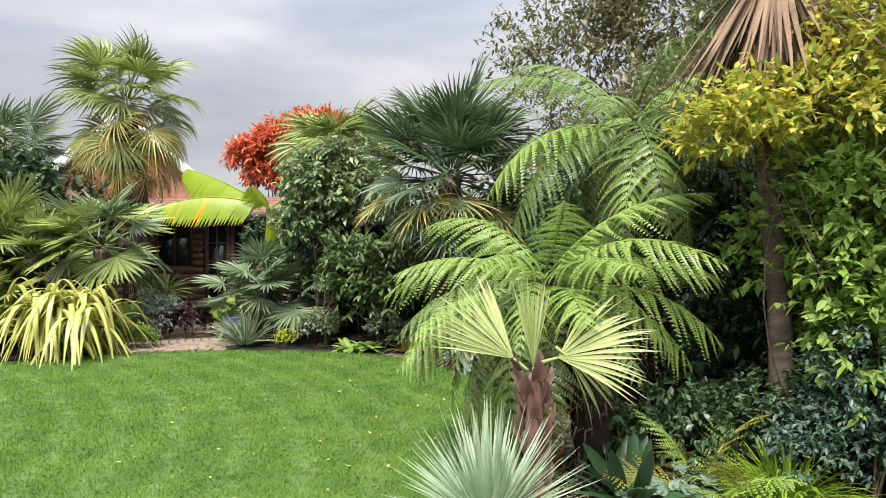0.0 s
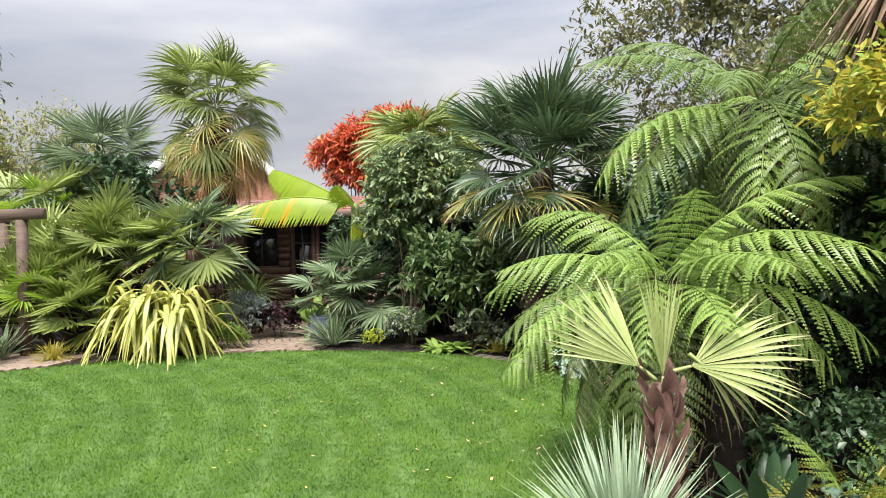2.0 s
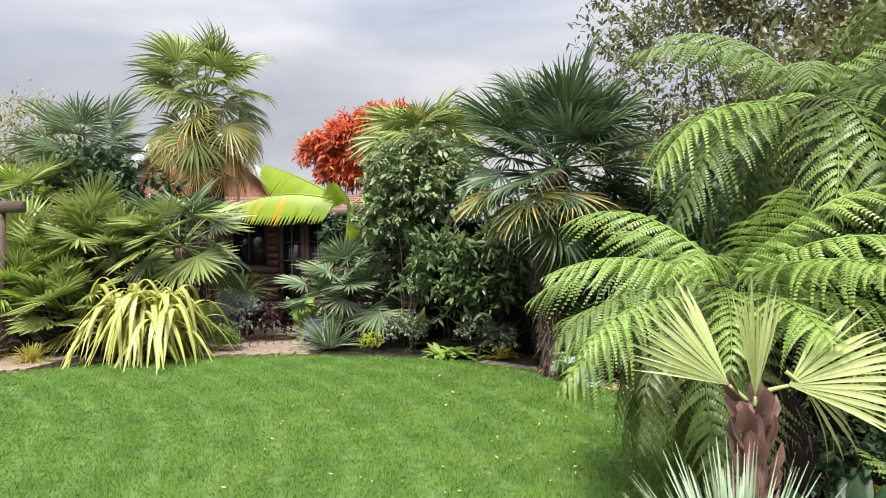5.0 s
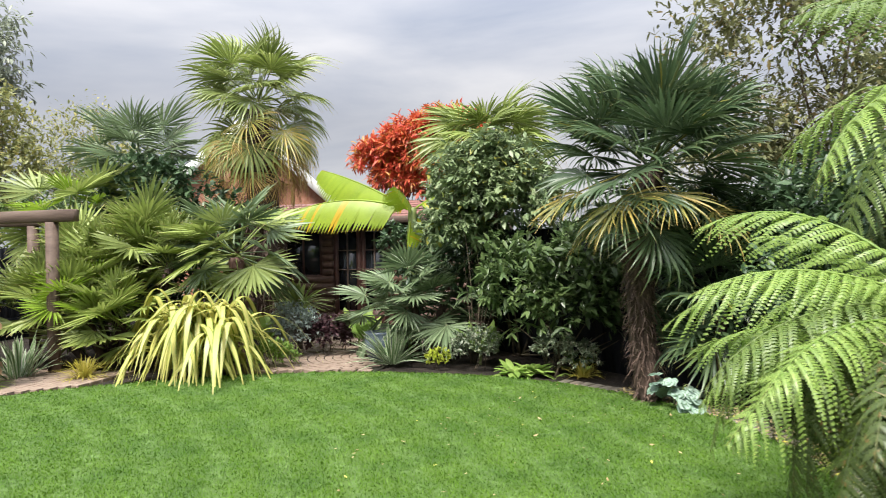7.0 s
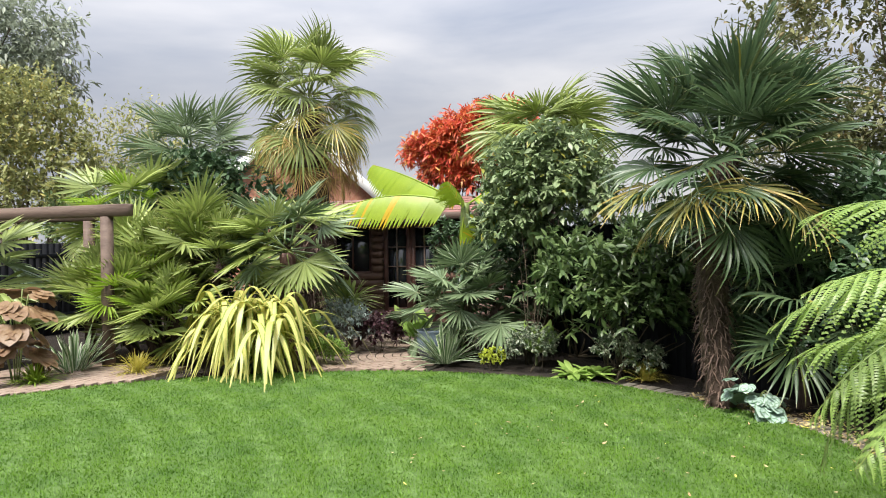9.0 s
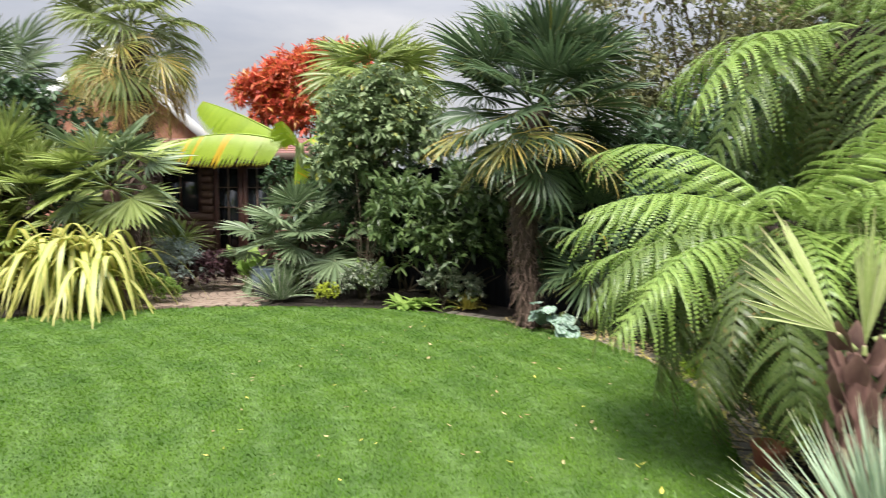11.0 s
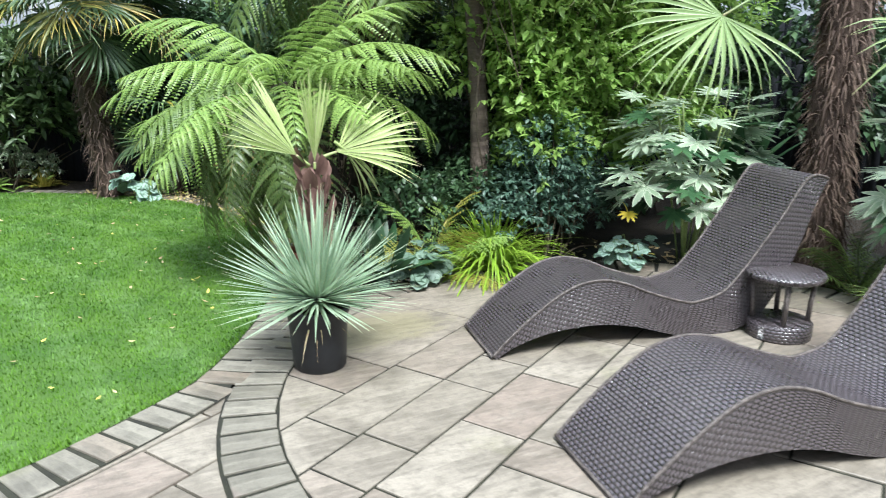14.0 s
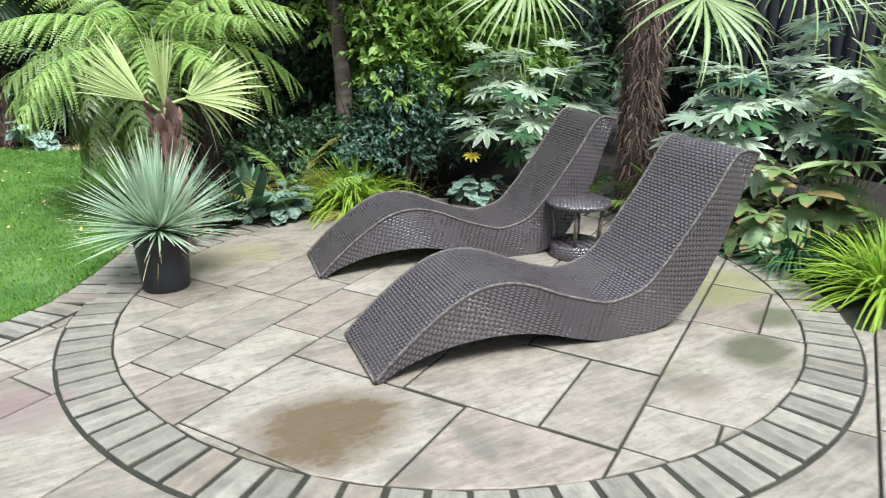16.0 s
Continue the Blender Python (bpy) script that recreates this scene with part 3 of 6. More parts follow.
def fern_leaf(name, material, seed, length, pairs, breadth, teeth, arch=0.5, hang=0.25):
    """A twice-divided fern frond along +y that arches over and down."""
    rng = np.random.default_rng(seed)
    sh = Shape()
    s = np.linspace(0, 1, 14)

    def rib(u):
        return np.stack([0.03 * length * np.sin(u * 3 + seed), length * (u - 0.18 * arch * u ** 3), length * (0.34 * arch * u * (1 - u) - 0.55 * arch * u ** 2.4)], -1)

    tube(sh, rib(s), np.linspace(0.009, 0.002, 14), 5)
    u = 0.08 + 0.91 * np.linspace(0, 1, pairs) ** 0.9
    gap = length * 0.91 / pairs
    B, D, S, L, W, dr = [], [], [], [], [], []
    shape = np.interp(u, [0, 0.15, 0.35, 0.6, 0.8, 0.93, 1], [0.35, 0.75, 1.0, 0.95, 0.66, 0.3, 0.06]) * breadth
    for side in (-1, 1):
        p = rib(u)
        fwd = unit(rib(np.minimum(u + 0.01, 1)) - rib(u - 0.01))
        d = unit(np.stack([side * np.ones(pairs), 0 * u, 0 * u], -1) + fwd * (0.12 + 0.5 * u[:, None] ** 2) + rng.normal(0, 0.11, (pairs, 3)))
        w = np.linspace(0.04, 0.98, teeth)
        for j in range(pairs):
            ln = shape[j] * (1 + rng.normal(0, 0.08))
            sag = hang * rng.uniform(0.5, 1.5)
            pts = p[j] + d[j] * (ln * (w - 0.2 * sag * w ** 3))[:, None] + fwd[j] * (0.18 * ln * w ** 2)[:, None] - UP * (sag * ln * w ** 1.9)[:, None]
            pd = unit(np.gradient(pts, axis=0))
            tl = np.interp(w, [0, 0.12, 0.5, 0.8, 1], [0.7, 1, 0.8, 0.42, 0.08]) * gap * 0.56 * min(1.0, 0.45 + ln / breadth)
            for q in (-1, 1):
                dd = unit(fwd[j] * q + pd * 0.35 - UP * 0.12 + rng.normal(0, 0.05, (teeth, 3)))
                B.append(pts)
                D.append(dd)
                S.append(pd)
                L.append(tl)
                W.append(np.full(teeth, ln / teeth * 0.86))
                dr.append(np.full(teeth, 0.15))
    blades(sh, np.concatenate(B), np.concatenate(D), np.concatenate(S), np.concatenate(L), np.concatenate(W), np.concatenate(dr), 2, "strap", 0.0, 2)
    return sh.mesh(name, material)


def crown(parent, name, meshes, n, z, seed, lo, hi, radius=0.06, scale=(0.85, 1.1), x=0.0, y=0.0, label="", turns=None, roll=34):
    """Fronds round a stem's head, from the steep young ones to the hanging old ones."""
    rng = random.Random(seed)
    for i in range(n):
        f = i / max(1, n - 1)
        el = hi + (lo - hi) * f + rng.uniform(-9, 9)
        az = (turns[i] if turns else i * 137.5 + rng.uniform(-18, 18))
        k = rng.uniform(*scale)
        r = radius
        m = Matrix.Translation((x + r * math.cos(radians(az)), y + r * math.sin(radians(az)), z - 0.18 * f)) @ pose(0, 0, 0, 0, 0, az - 90) @ pose(0, 0, 0, el, rng.uniform(-roll, roll), 0) @ Matrix.Scale(k, 4)
        part(name, meshes[i % len(meshes)], parent, label, m)


def stem(parent, name, pts, radii, material, seed, sides=12, rough=0.15, hairs=0, hair_len=0.14, hair_mat=None, label="", hair_name="fibre"):
    rng = np.random.default_rng(seed)
    pts, radii = arr(pts), arr(radii)
    u = np.linspace(0, 1, 22)
    k = np.linspace(0, 1, len(pts))
    line = np.stack([np.interp(u, k, pts[:, i]) for i in range(3)], 1)
    rad = np.interp(u, k, radii)
    sh = tube(Shape(), line, rad, sides, rough, rng)
    ob = part(name, sh.mesh(name, material), parent, label)
    if hairs:
        f = rng.random(hairs)
        th = rng.random(hairs) * 2 * np.pi
        out = np.stack([np.cos(th), np.sin(th), 0 * th], 1)
        c = np.stack([np.interp(f, u, line[:, i]) for i in range(3)], 1)
        b = c + out * np.interp(f, u, rad)[:, None] * 0.93
        d = out * 0.5 + UP * rng.uniform(-0.7, 0.7, hairs)[:, None] + rng.normal(0, 0.35, (hairs, 3))
        s2 = np.cross(d, UP) + rng.normal(0, 0.2, (hairs, 3))
        h = blades(Shape(), b, d, s2, hair_len * rng.uniform(0.4, 1.3, hairs), hair_len * 0.12 * rng.uniform(0.5, 1.4, hairs), 0.8, 3, "needle", 0.2, 3)
        part(hair_name, h.mesh(hair_name, hair_mat or M["fibre"]), parent)
    return ob


def tuft(parent, name, material, seed, n, length, width, lo, hi, droop, z=0.0, spread=0.04, profile="strap", k=6, fold=0.3, curl=2.0, label=""):
    """A joined clump of narrow leaves from one base."""
    rng = np.random.default_rng(seed)
    az = rng.random(n) * 2 * np.pi
    el = np.radians(rng.uniform(lo, hi, n))
    D = np.stack([np.cos(az) * np.cos(el), np.sin(az) * np.cos(el), np.sin(el)], 1)
    B = np.stack([np.cos(az), np.sin(az), 0 * az], 1) * spread * rng.random((n, 1)) + UP * z
    S = np.stack([-np.sin(az), np.cos(az), rng.normal(0, 0.15, n)], 1)
    L = length * rng.uniform(0.7, 1.08, n)
    sh = blades(Shape(), B, D, S, L, width * rng.uniform(0.75, 1.15, n), droop * rng.uniform(0.6, 1.3, n), k, profile, fold, 3, curl)
    return part(name, sh.mesh(name, material), parent, label)


def leafy(sh, seed, blobs, sprays, per, size, ratio=0.5, reach=0.35, droop=0.2, lump=0.35, profile="oval", k=2, cols=3, fold=0.25, inner=0.6, up=0.25):
    """Sprays of leaves over lumpy masses; each blob is (x, y, z, rx, ry, rz)."""
    rng = np.random.default_rng(seed)
    bl = arr(blobs)
    area = bl[:, 3] * bl[:, 4] + bl[:, 4] * bl[:, 5] + bl[:, 3] * bl[:, 5]
    pick = rng.choice(len(bl), sprays, p=area / area.sum())
    d = unit(rng.normal(0, 1, (sprays, 3)))
    d[:, 2] = np.where(d[:, 2] < -0.35, -d[:, 2] * 0.6, d[:, 2])
    d = unit(d)
    ph = rng.random((3, 3)) * 6
    wob = sum(np.sin(d @ (rng.normal(0, 3.2, 3)) + ph[0, i] + pick * 1.7) for i in range(3)) / 3
    r = (inner + (1 - inner) * rng.random(sprays) ** 0.6) * (1 + lump * wob)
    R = bl[pick, 3:]
    p0 = bl[pick, :3] + d * R * r[:, None]
    out = unit(d + UP * up + rng.normal(0, 0.45, (sprays, 3)))
    ln = reach * R.mean(1) * rng.uniform(0.4, 1.3, sprays)
    f = (np.arange(per) + 0.5) / per
    B = p0[:, None] + out[:, None] * (ln[:, None] * f)[..., None]
    D = out[:, None] * 0.75 + rng.normal(0, 0.62, (sprays, per, 3)) - UP * droop
    S = np.cross(D, UP) + rng.normal(0, 0.35, (sprays, per, 3))
    n = sprays * per
    L = size * rng.uniform(0.6, 1.25, n)
    return blades(sh, B.reshape(-1, 3), D.reshape(-1, 3), S.reshape(-1, 3), L, L * ratio, 0.15, k, profile, fold, cols)


def boughs(seed, blobs, foot, radius, n_per=3, sides=6):
    """Stems that rise from the foot into each mass."""
    rng = np.random.default_rng(seed)
    sh = Shape()
    for b in blobs:
        for _ in range(n_per):
            c = arr(b[:3])
            end = c + rng.normal(0, 0.45, 3) * arr(b[3:])
            f = arr(foot) + arr([rng.normal(0, 0.08), rng.normal(0, 0.08), 0])
            mid = (f + end) / 2 + rng.normal(0, 0.12, 3) * np.linalg.norm(end - f) + arr([0, 0, 0.1])
            u = np.linspace(0, 1, 9)[:, None]
            pts = (1 - u) ** 2 * f + 2 * u * (1 - u) * mid + u ** 2 * end
            tube(sh, pts, np.linspace(radius, radius * 0.2, 9) * 0.62, sides)
    return sh


def shrub(name, label, x, y, blobs, sprays, per, size, material, seed, foot_r=0.02, group="", stems="stem", category="shrub", **kw):
    """A leafy bush: boughs and a mass of leaves; blobs are given from its foot."""
    t = thing(name, label, category, x, y, 0.0, group)
    part("bough", boughs(seed, blobs, (0, 0, -0.03), foot_r).mesh("bough", M["twig"]), t)
    part("foliage", leafy(Shape(), seed + 1, blobs, sprays, per, size, **kw).mesh("foliage", material), t)
    return t


def lobed_leaf(name, material, seed, size, lobes, spread, stalk, droop=0.22, width=1.0):
    """A hand-shaped leaf: broad lobes joined at the stalk's end."""
    rng = np.random.default_rng(seed)
    sh = Shape()
    s = np.linspace(0, 1, 5)
    line = np.stack([0 * s, stalk * s, 0.1 * stalk * np.sin(s * 3)], 1)
    tube(sh, line, 0.004, 5)
    a = radians(spread) * np.linspace(-0.5, 0.5, lobes)
    D = np.stack([np.sin(a), np.cos(a), 0.08 + 0 * a], 1)
    S = np.stack([np.cos(a), -np.sin(a), 0 * a], 1)
    L = size * (0.72 + 0.28 * np.cos(a * 0.8)) * (1 + rng.normal(0, 0.04, lobes))
    W = L * 0.36 * width * 8 / lobes
    B = line[-1] + UP * (rng.random((lobes, 1)) * 0.003)
    blades(sh, B, D, S, L, W, droop, 6, "oval", 0.16, 3, 2.2)
    return sh.mesh(name, material)


def hand_plant(name, label, x, y, z, meshes, n, rx, ry, rz, seed, category="shrub", stem_r=0.007, part_name="leaf"):
    """A shrub of large separate leaves held on stems; they face up and outwards."""
    rng = random.Random(seed)
    t = thing(name, label, category, x, y, 0.0)
    for i in range(n):
        az, h = rng.uniform(0, 360), rng.random()
        r = math.sqrt(rng.uniform(0.15, 1)) * (1 - 0.35 * h)
        px, py, pz = rx * r * math.cos(radians(az)), ry * r * math.sin(radians(az)), z + rz * (h - 0.25) * 1.1
        tip = rng.uniform(-62, -8) + 25 * h
        m = Matrix.Translation((px, py, max(0.08, pz))) @ pose(0, 0, 0, 0, 0, az - 90 + rng.uniform(-35, 35)) @ pose(0, 0, 0, tip, rng.uniform(-15, 15), 0) @ Matrix.Scale(rng.uniform(0.7, 1.15), 4)
        part(part_name, meshes[i % len(meshes)], t, "", m)
        if i % 5 == 0:
            u = np.linspace(0, 1, 7)[:, None]
            a, b = arr([0.15 * px, 0.15 * py, -0.03]), arr([px, py, max(0.08, pz)])
            part("stem", tube(Shape(), a + (b - a) * u + arr([0, 0, 0.12]) * np.sin(u * 3.1), stem_r, 6).mesh("stem", M["stem_green"]), t)
    return t

# ---------------------------------------------------------------- ground and lawn
CIRCLE = (1.34, 2.79)
R_OUT, R_IN = 2.05, 1.82
LAWN = (-3.7, 6.8)
LAWN_ANGLES = (-90, -70, -56, -45, -38, -24, -13, 0, 30, 45, 60, 90, 120, 135, 150, 165, 180, 210, 240, 270)
LAWN_RADII = (4.0, 4.05, 4.2, 4.27, 4.2, 4.07, 4.0, 4.02, 4.0, 3.93, 3.9, 3.8, 3.95, 4.15, 4.5, 4.9, 5.2, 5.1, 4.5, 4.0)


def lawn_r(deg):
    return np.interp((np.asarray(deg) + 90) % 360 - 90, LAWN_ANGLES, LAWN_RADII)


def lawn_point(deg, extra=0.0):
    r = lawn_r(deg) + extra
    return np.stack([LAWN[0] + r * np.cos(np.radians(deg)), LAWN[1] + r * np.sin(np.radians(deg))], -1)


def in_lawn(x, y, extra=0.0):
    dx, dy = np.asarray(x) - LAWN[0], np.asarray(y) - LAWN[1]
    return np.hypot(dx, dy) < lawn_r(np.degrees(np.arctan2(dy, dx))) + extra


g = Shape()
edges = np.r_[-900, -200, -60, -25, np.arange(-14, 9, 0.5), 14, 30, 80, 300, 900]
edges_y = np.r_[-900, -200, -40, -12, np.arange(-5, 17, 0.5), 25, 45, 100, 300, 900]
gx, gy = np.meshgrid(edges, edges_y)
rng0 = np.random.default_rng(3)
gz = -0.045 + rng0.random(gx.shape) * 0.02
gz[(gx < 4.2) & (gx > -9) & (gy < 5.2) & (gy > -5)] = -0.06
i, j = np.meshgrid(np.arange(gx.shape[0] - 1), np.arange(gx.shape[1] - 1), indexing="ij")
w = gx.shape[1]
g.add(np.stack([gx, gy, gz], -1), np.stack([i * w + j, i * w + j + 1, (i + 1) * w + j + 1, (i + 1) * w + j], -1))
structure("ground", g.mesh("ground", M["soil"]), "dark bare soil of the planting beds", "ground")

deg = np.arange(-90, 270, 2.0)
rim = lawn_point(deg)
n_rim = len(deg)
sh = Shape()
rings = [np.c_[LAWN[0] + (rim[:, 0] - LAWN[0]) * f, LAWN[1] + (rim[:, 1] - LAWN[1]) * f, np.full(n_rim, z)] for f, z in ((0.02, 0.006), (0.5, 0.006), (0.97, 0.006), (1.0, 0.0), (1.003, -0.06))]
k_, j_ = np.meshgrid(np.arange(4), np.arange(n_rim), indexing="ij")
sh.add(np.concatenate(rings), np.stack([k_ * n_rim + j_, (k_ + 1) * n_rim + j_, (k_ + 1) * n_rim + (j_ + 1) % n_rim, k_ * n_rim + (j_ + 1) % n_rim], -1), [[0, x, x + 1] for x in range(1, n_rim - 1)])
structure("lawn", sh.mesh("lawn", M["lawn"]), "round mown lawn with curved mowing bands", "lawn")

rng1 = np.random.default_rng(11)
count = 420000
bx, by = rng1.uniform(-9.2, 0.6, count), rng1.uniform(2.6, 10.9, count)
near = np.clip(1.45 - np.hypot(bx + 0.8, by - 2.2) / 9.0, 0.22, 1.0)
keep = in_lawn(bx, by, 0.015) & (rng1.random(count) < near)
bx, by = bx[keep], by[keep]
nb = len(bx)
az = rng1.random(nb) * 2 * np.pi
lean = rng1.uniform(0.1, 0.8, nb)
hgt = rng1.uniform(0.012, 0.026, nb) * (1 + 0.5 * (rng1.random(nb) > 0.97))
wid = rng1.uniform(0.003, 0.005, nb) * (1 + np.hypot(bx + 0.8, by - 2.2) / 7.0)
b0 = np.stack([bx, by, np.zeros(nb)], 1)
sd = np.stack([-np.sin(az), np.cos(az), 0 * az], 1) * wid[:, None]
tp = b0 + np.stack([np.cos(az) * lean * hgt, np.sin(az) * lean * hgt, hgt], 1)
sh = Shape()
sh.add(np.stack([b0 - sd, b0 + sd, tp], 1), None, np.arange(nb * 3).reshape(-1, 3))
tagged(new("grass_blades", sh.mesh("grass_blades", M["blades"])), "short green blades of the mown lawn", "grass", "", "stuff")

# ---------------------------------------------------------------- fences that close the garden


def fence(name, x0, y0, x1, y1, height, label):
    ln = math.hypot(x1 - x0, y1 - y0)
    t = tagged(new(name), label, "fence", "", "structure")
    t.matrix_basis = pose(x0, y0, 0, 0, 0, math.degrees(math.atan2(y1 - y0, x1 - x0)))
    board = box(Shape(), 0.0, 0.145, -0.012, 0.012, -0.1, height, 0.004).mesh("board", M["fence"])
    rng = random.Random(int(ln * 100))
    for i in range(int(ln / 0.15)):
        part("board", board, t, "", pose(i * 0.15, rng.uniform(-0.004, 0.004), rng.uniform(-0.01, 0.01)))
    for z in (0.3, height - 0.3):
        part("rail", box(Shape(), 0, ln, 0.014, 0.06, z, z + 0.09, 0.005).mesh("rail", M["fence"]), t)


fence("fence_1", 1.4, 8.6, 6.4, 6.6, 2.0, "black stained board fence behind the shrubs")
fence("fence_2", -3.2, 13.2, 1.4, 8.6, 1.9, "black stained board fence behind the palms")
fence("fence_3", 6.4, 6.6, 6.0, -5.0, 2.0, "black stained board fence beside the patio")
fence("fence_4", -13.0, -5.0, 6.0, -5.0, 1.8, "dark board fence at the end of the garden")
fence("fence_5", -13.0, 16.5, -13.0, -5.0, 1.8, "dark board fence along the far side")

# ---------------------------------------------------------------- log cabin and house behind
cabin = thing("log_cabin", "small brown log cabin with tiled roof and glazed doors", "cabin", 0, 0, 0)
FRONT = 15.7
rng = random.Random(5)
for i in range(15):
    z = 0.08 + i * 0.155
    for x0, x1 in ((-9.6, -8.1), (-7.22, -6.98), (-5.72, -3.6)) if 1.05 < z < 2.15 else ((-9.6, -6.98), (-5.72, -3.6)):
        u = np.linspace(0, 1, 4)
        part("log", tube(Shape(), np.stack([x0 + (x1 - x0) * u, 0 * u + FRONT + 0.02 + rng.uniform(-0.008, 0.008), 0 * u + z], 1), 0.083, 10).mesh("log", M["log"]), cabin)
for x in (-9.55, -3.65):
    part("side_wall", box(Shape(), x - 0.06, x + 0.06, FRONT + 0.12, FRONT + 3.4, -0.06, 2.35, 0.01).mesh("side_wall", M["log"]), cabin)
# The dimness of the unlit room is put into the colour of these walls.
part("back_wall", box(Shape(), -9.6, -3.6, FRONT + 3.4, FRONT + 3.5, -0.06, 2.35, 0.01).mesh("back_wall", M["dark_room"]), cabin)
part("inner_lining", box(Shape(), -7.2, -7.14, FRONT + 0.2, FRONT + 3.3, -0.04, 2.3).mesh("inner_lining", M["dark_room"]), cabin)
for x0, nm in ((-6.95, "glazed_door"), (-6.34, "glazed_door")):
    d = part(nm, box(Shape(), x0, x0 + 0.09, FRONT - 0.02, FRONT + 0.05, 0, 2.12, 0.006).mesh("stile", M["frame_wood"]), cabin, "dark red door with small panes")
    for a, b, c, e in ((x0 + 0.51, x0 + 0.6, 0, 2.12), (x0 + 0.091, x0 + 0.509, 0, 0.35), (x0 + 0.091, x0 + 0.509, 2.02, 2.12)):
        part("rail", box(Shape(), a, b, FRONT - 0.019, FRONT + 0.049, c, e, 0.006).mesh("rail", M["frame_wood"]), d)
    part("muntin", box(Shape(), x0 + 0.285, x0 + 0.31, FRONT - 0.012, FRONT + 0.03, 0.351, 2.019).mesh("muntin", M["muntin_wood"]), d)
    for z in (0.78, 1.2, 1.61):
        part("muntin", box(Shape(), x0 + 0.092, x0 + 0.284, FRONT - 0.01, FRONT + 0.028, z, z + 0.025).mesh("muntin", M["muntin_wood"]), d)
        part("muntin", box(Shape(), x0 + 0.311, x0 + 0.508, FRONT - 0.01, FRONT + 0.028, z, z + 0.025).mesh("muntin", M["muntin_wood"]), d)
    part("pane", box(Shape(), x0 + 0.092, x0 + 0.508, FRONT + 0.031, FRONT + 0.037, 0.36, 2.01).mesh("pane", M["glass"]), d)
wf = part("window", box(Shape(), -8.1, -7.22, FRONT - 0.03, FRONT + 0.05, 1.03, 1.11, 0.006).mesh("sill", M["frame_wood"]), cabin, "small window with a pale curtain")
for a, b, c, e in ((-8.1, -8.04, 1.111, 2.1), (-7.28, -7.22, 1.111, 2.1), (-8.039, -7.281, 2.04, 2.1), (-7.68, -7.64, 1.112, 2.039)):
    part("window_frame", box(Shape(), a, b, FRONT - 0.02, FRONT + 0.04, c, e, 0.004).mesh("window_frame", M["frame_wood"]), wf)
curt = Shape()
cu = np.linspace(-8.03, -7.29, 40)
cz = np.array([1.115, 2.03])
cv = np.stack([np.broadcast_to(cu, (2, 40)), FRONT + 0.09 + 0.015 * np.sin(np.broadcast_to(cu, (2, 40)) * 45), np.broadcast_to(cz[:, None], (2, 40))], -1)
curt.add(cv, [[a, a + 1, a + 41, a + 40] for a in range(39)])
part("curtain", curt.mesh("curtain", M["net"]), wf)
part("pane", box(Shape(), -8.038, -7.282, FRONT + 0.0, FRONT + 0.005, 1.113, 2.038).mesh("pane", M["glass"]), wf)
# tiled roof that slopes up away from the front, in courses
tile = box(Shape(), -0.13, 0.13, 0, 0.36, 0, 0.018, 0.005).mesh("roof_tile", M["tile"])
slope = 13
for r in range(7):
    for c in range(24):
        part("roof_tile", tile, cabin, "", pose(-9.8 + c * 0.265 + (r % 2) * 0.13, FRONT - 0.45 + r * 0.28 * math.cos(radians(slope)), 2.28 + r * 0.28 * math.sin(radians(slope)) + 0.012, slope - 3, 0, 0))
part("roof_deck", box(Shape(), -9.9, -3.4, 0, 2.2, -0.06, -0.008, 0.005).mesh("roof_deck", M["log"]), cabin, "", pose(0, FRONT - 0.45, 2.28, slope, 0, 0))
part("fascia", box(Shape(), -9.9, -3.4, FRONT - 0.5, FRONT - 0.455, 2.16, 2.3, 0.006).mesh("fascia", M["pergola"]), cabin, "weathered timber fascia board")

house = thing("brick_house", "red brick house gable with white bargeboards, far behind", "house", -15.5, 27.0, 0, "", 28)
sh = Shape()
sh.add([(-5, 0, -0.1), (5, 0, -0.1), (5, 0, 2.2), (0, 0, 6.8), (-5, 0, 2.2), (-5, 8, -0.1), (5, 8, -0.1), (5, 8, 2.2), (0, 8, 6.8), (-5, 8, 2.2)], [[0, 1, 2, 4], [6, 5, 9, 7], [1, 6, 7, 2], [5, 0, 4, 9]], [[4, 2, 3], [7, 9, 8]])
part("wall", sh.mesh("wall", M["house_brick"], False), house)
sl = math.degrees(math.atan2(4.6, 5.0))
for s in (-1, 1):
    part("roof", box(Shape(), 0 if s > 0 else -6.9, 6.9 if s > 0 else 0, -0.35, 8.3, 0.02, 0.16, 0.01).mesh("roof", M["tile"]), house, "", pose(0, 0, 6.82, 0, s * sl, 0))
    part("bargeboard", box(Shape(), 0.02 if s > 0 else -6.9, 6.9 if s > 0 else -0.02, -0.42, -0.36, -0.2, 0.17, 0.01).mesh("bargeboard", M["white"]), house, "white painted bargeboard", pose(0, 0, 6.82, 0, s * sl, 0))

# ---------------------------------------------------------------- pergola
per = thing("pergola", "brown timber pergola of round posts and flat beams", "pergola", 0, 0, 0)
for x, y in ((-8.75, 9.95), (-10.0, 10.9), (-11.6, 9.95), (-12.3, 10.9)):
    part("post", tube(Shape(), [(x, y, -0.1), (x, y, 1.0), (x, y, 2.1)], 0.085, 14).mesh("post", M["pergola"]), per, "round timber post")
for y in (9.95, 10.9):
    part("beam", box(Shape(), -12.6, -8.35 if y < 10 else -9.4, y - 0.06, y + 0.06, 2.1, 2.27, 0.012).mesh("beam", M["pergola"]), per)

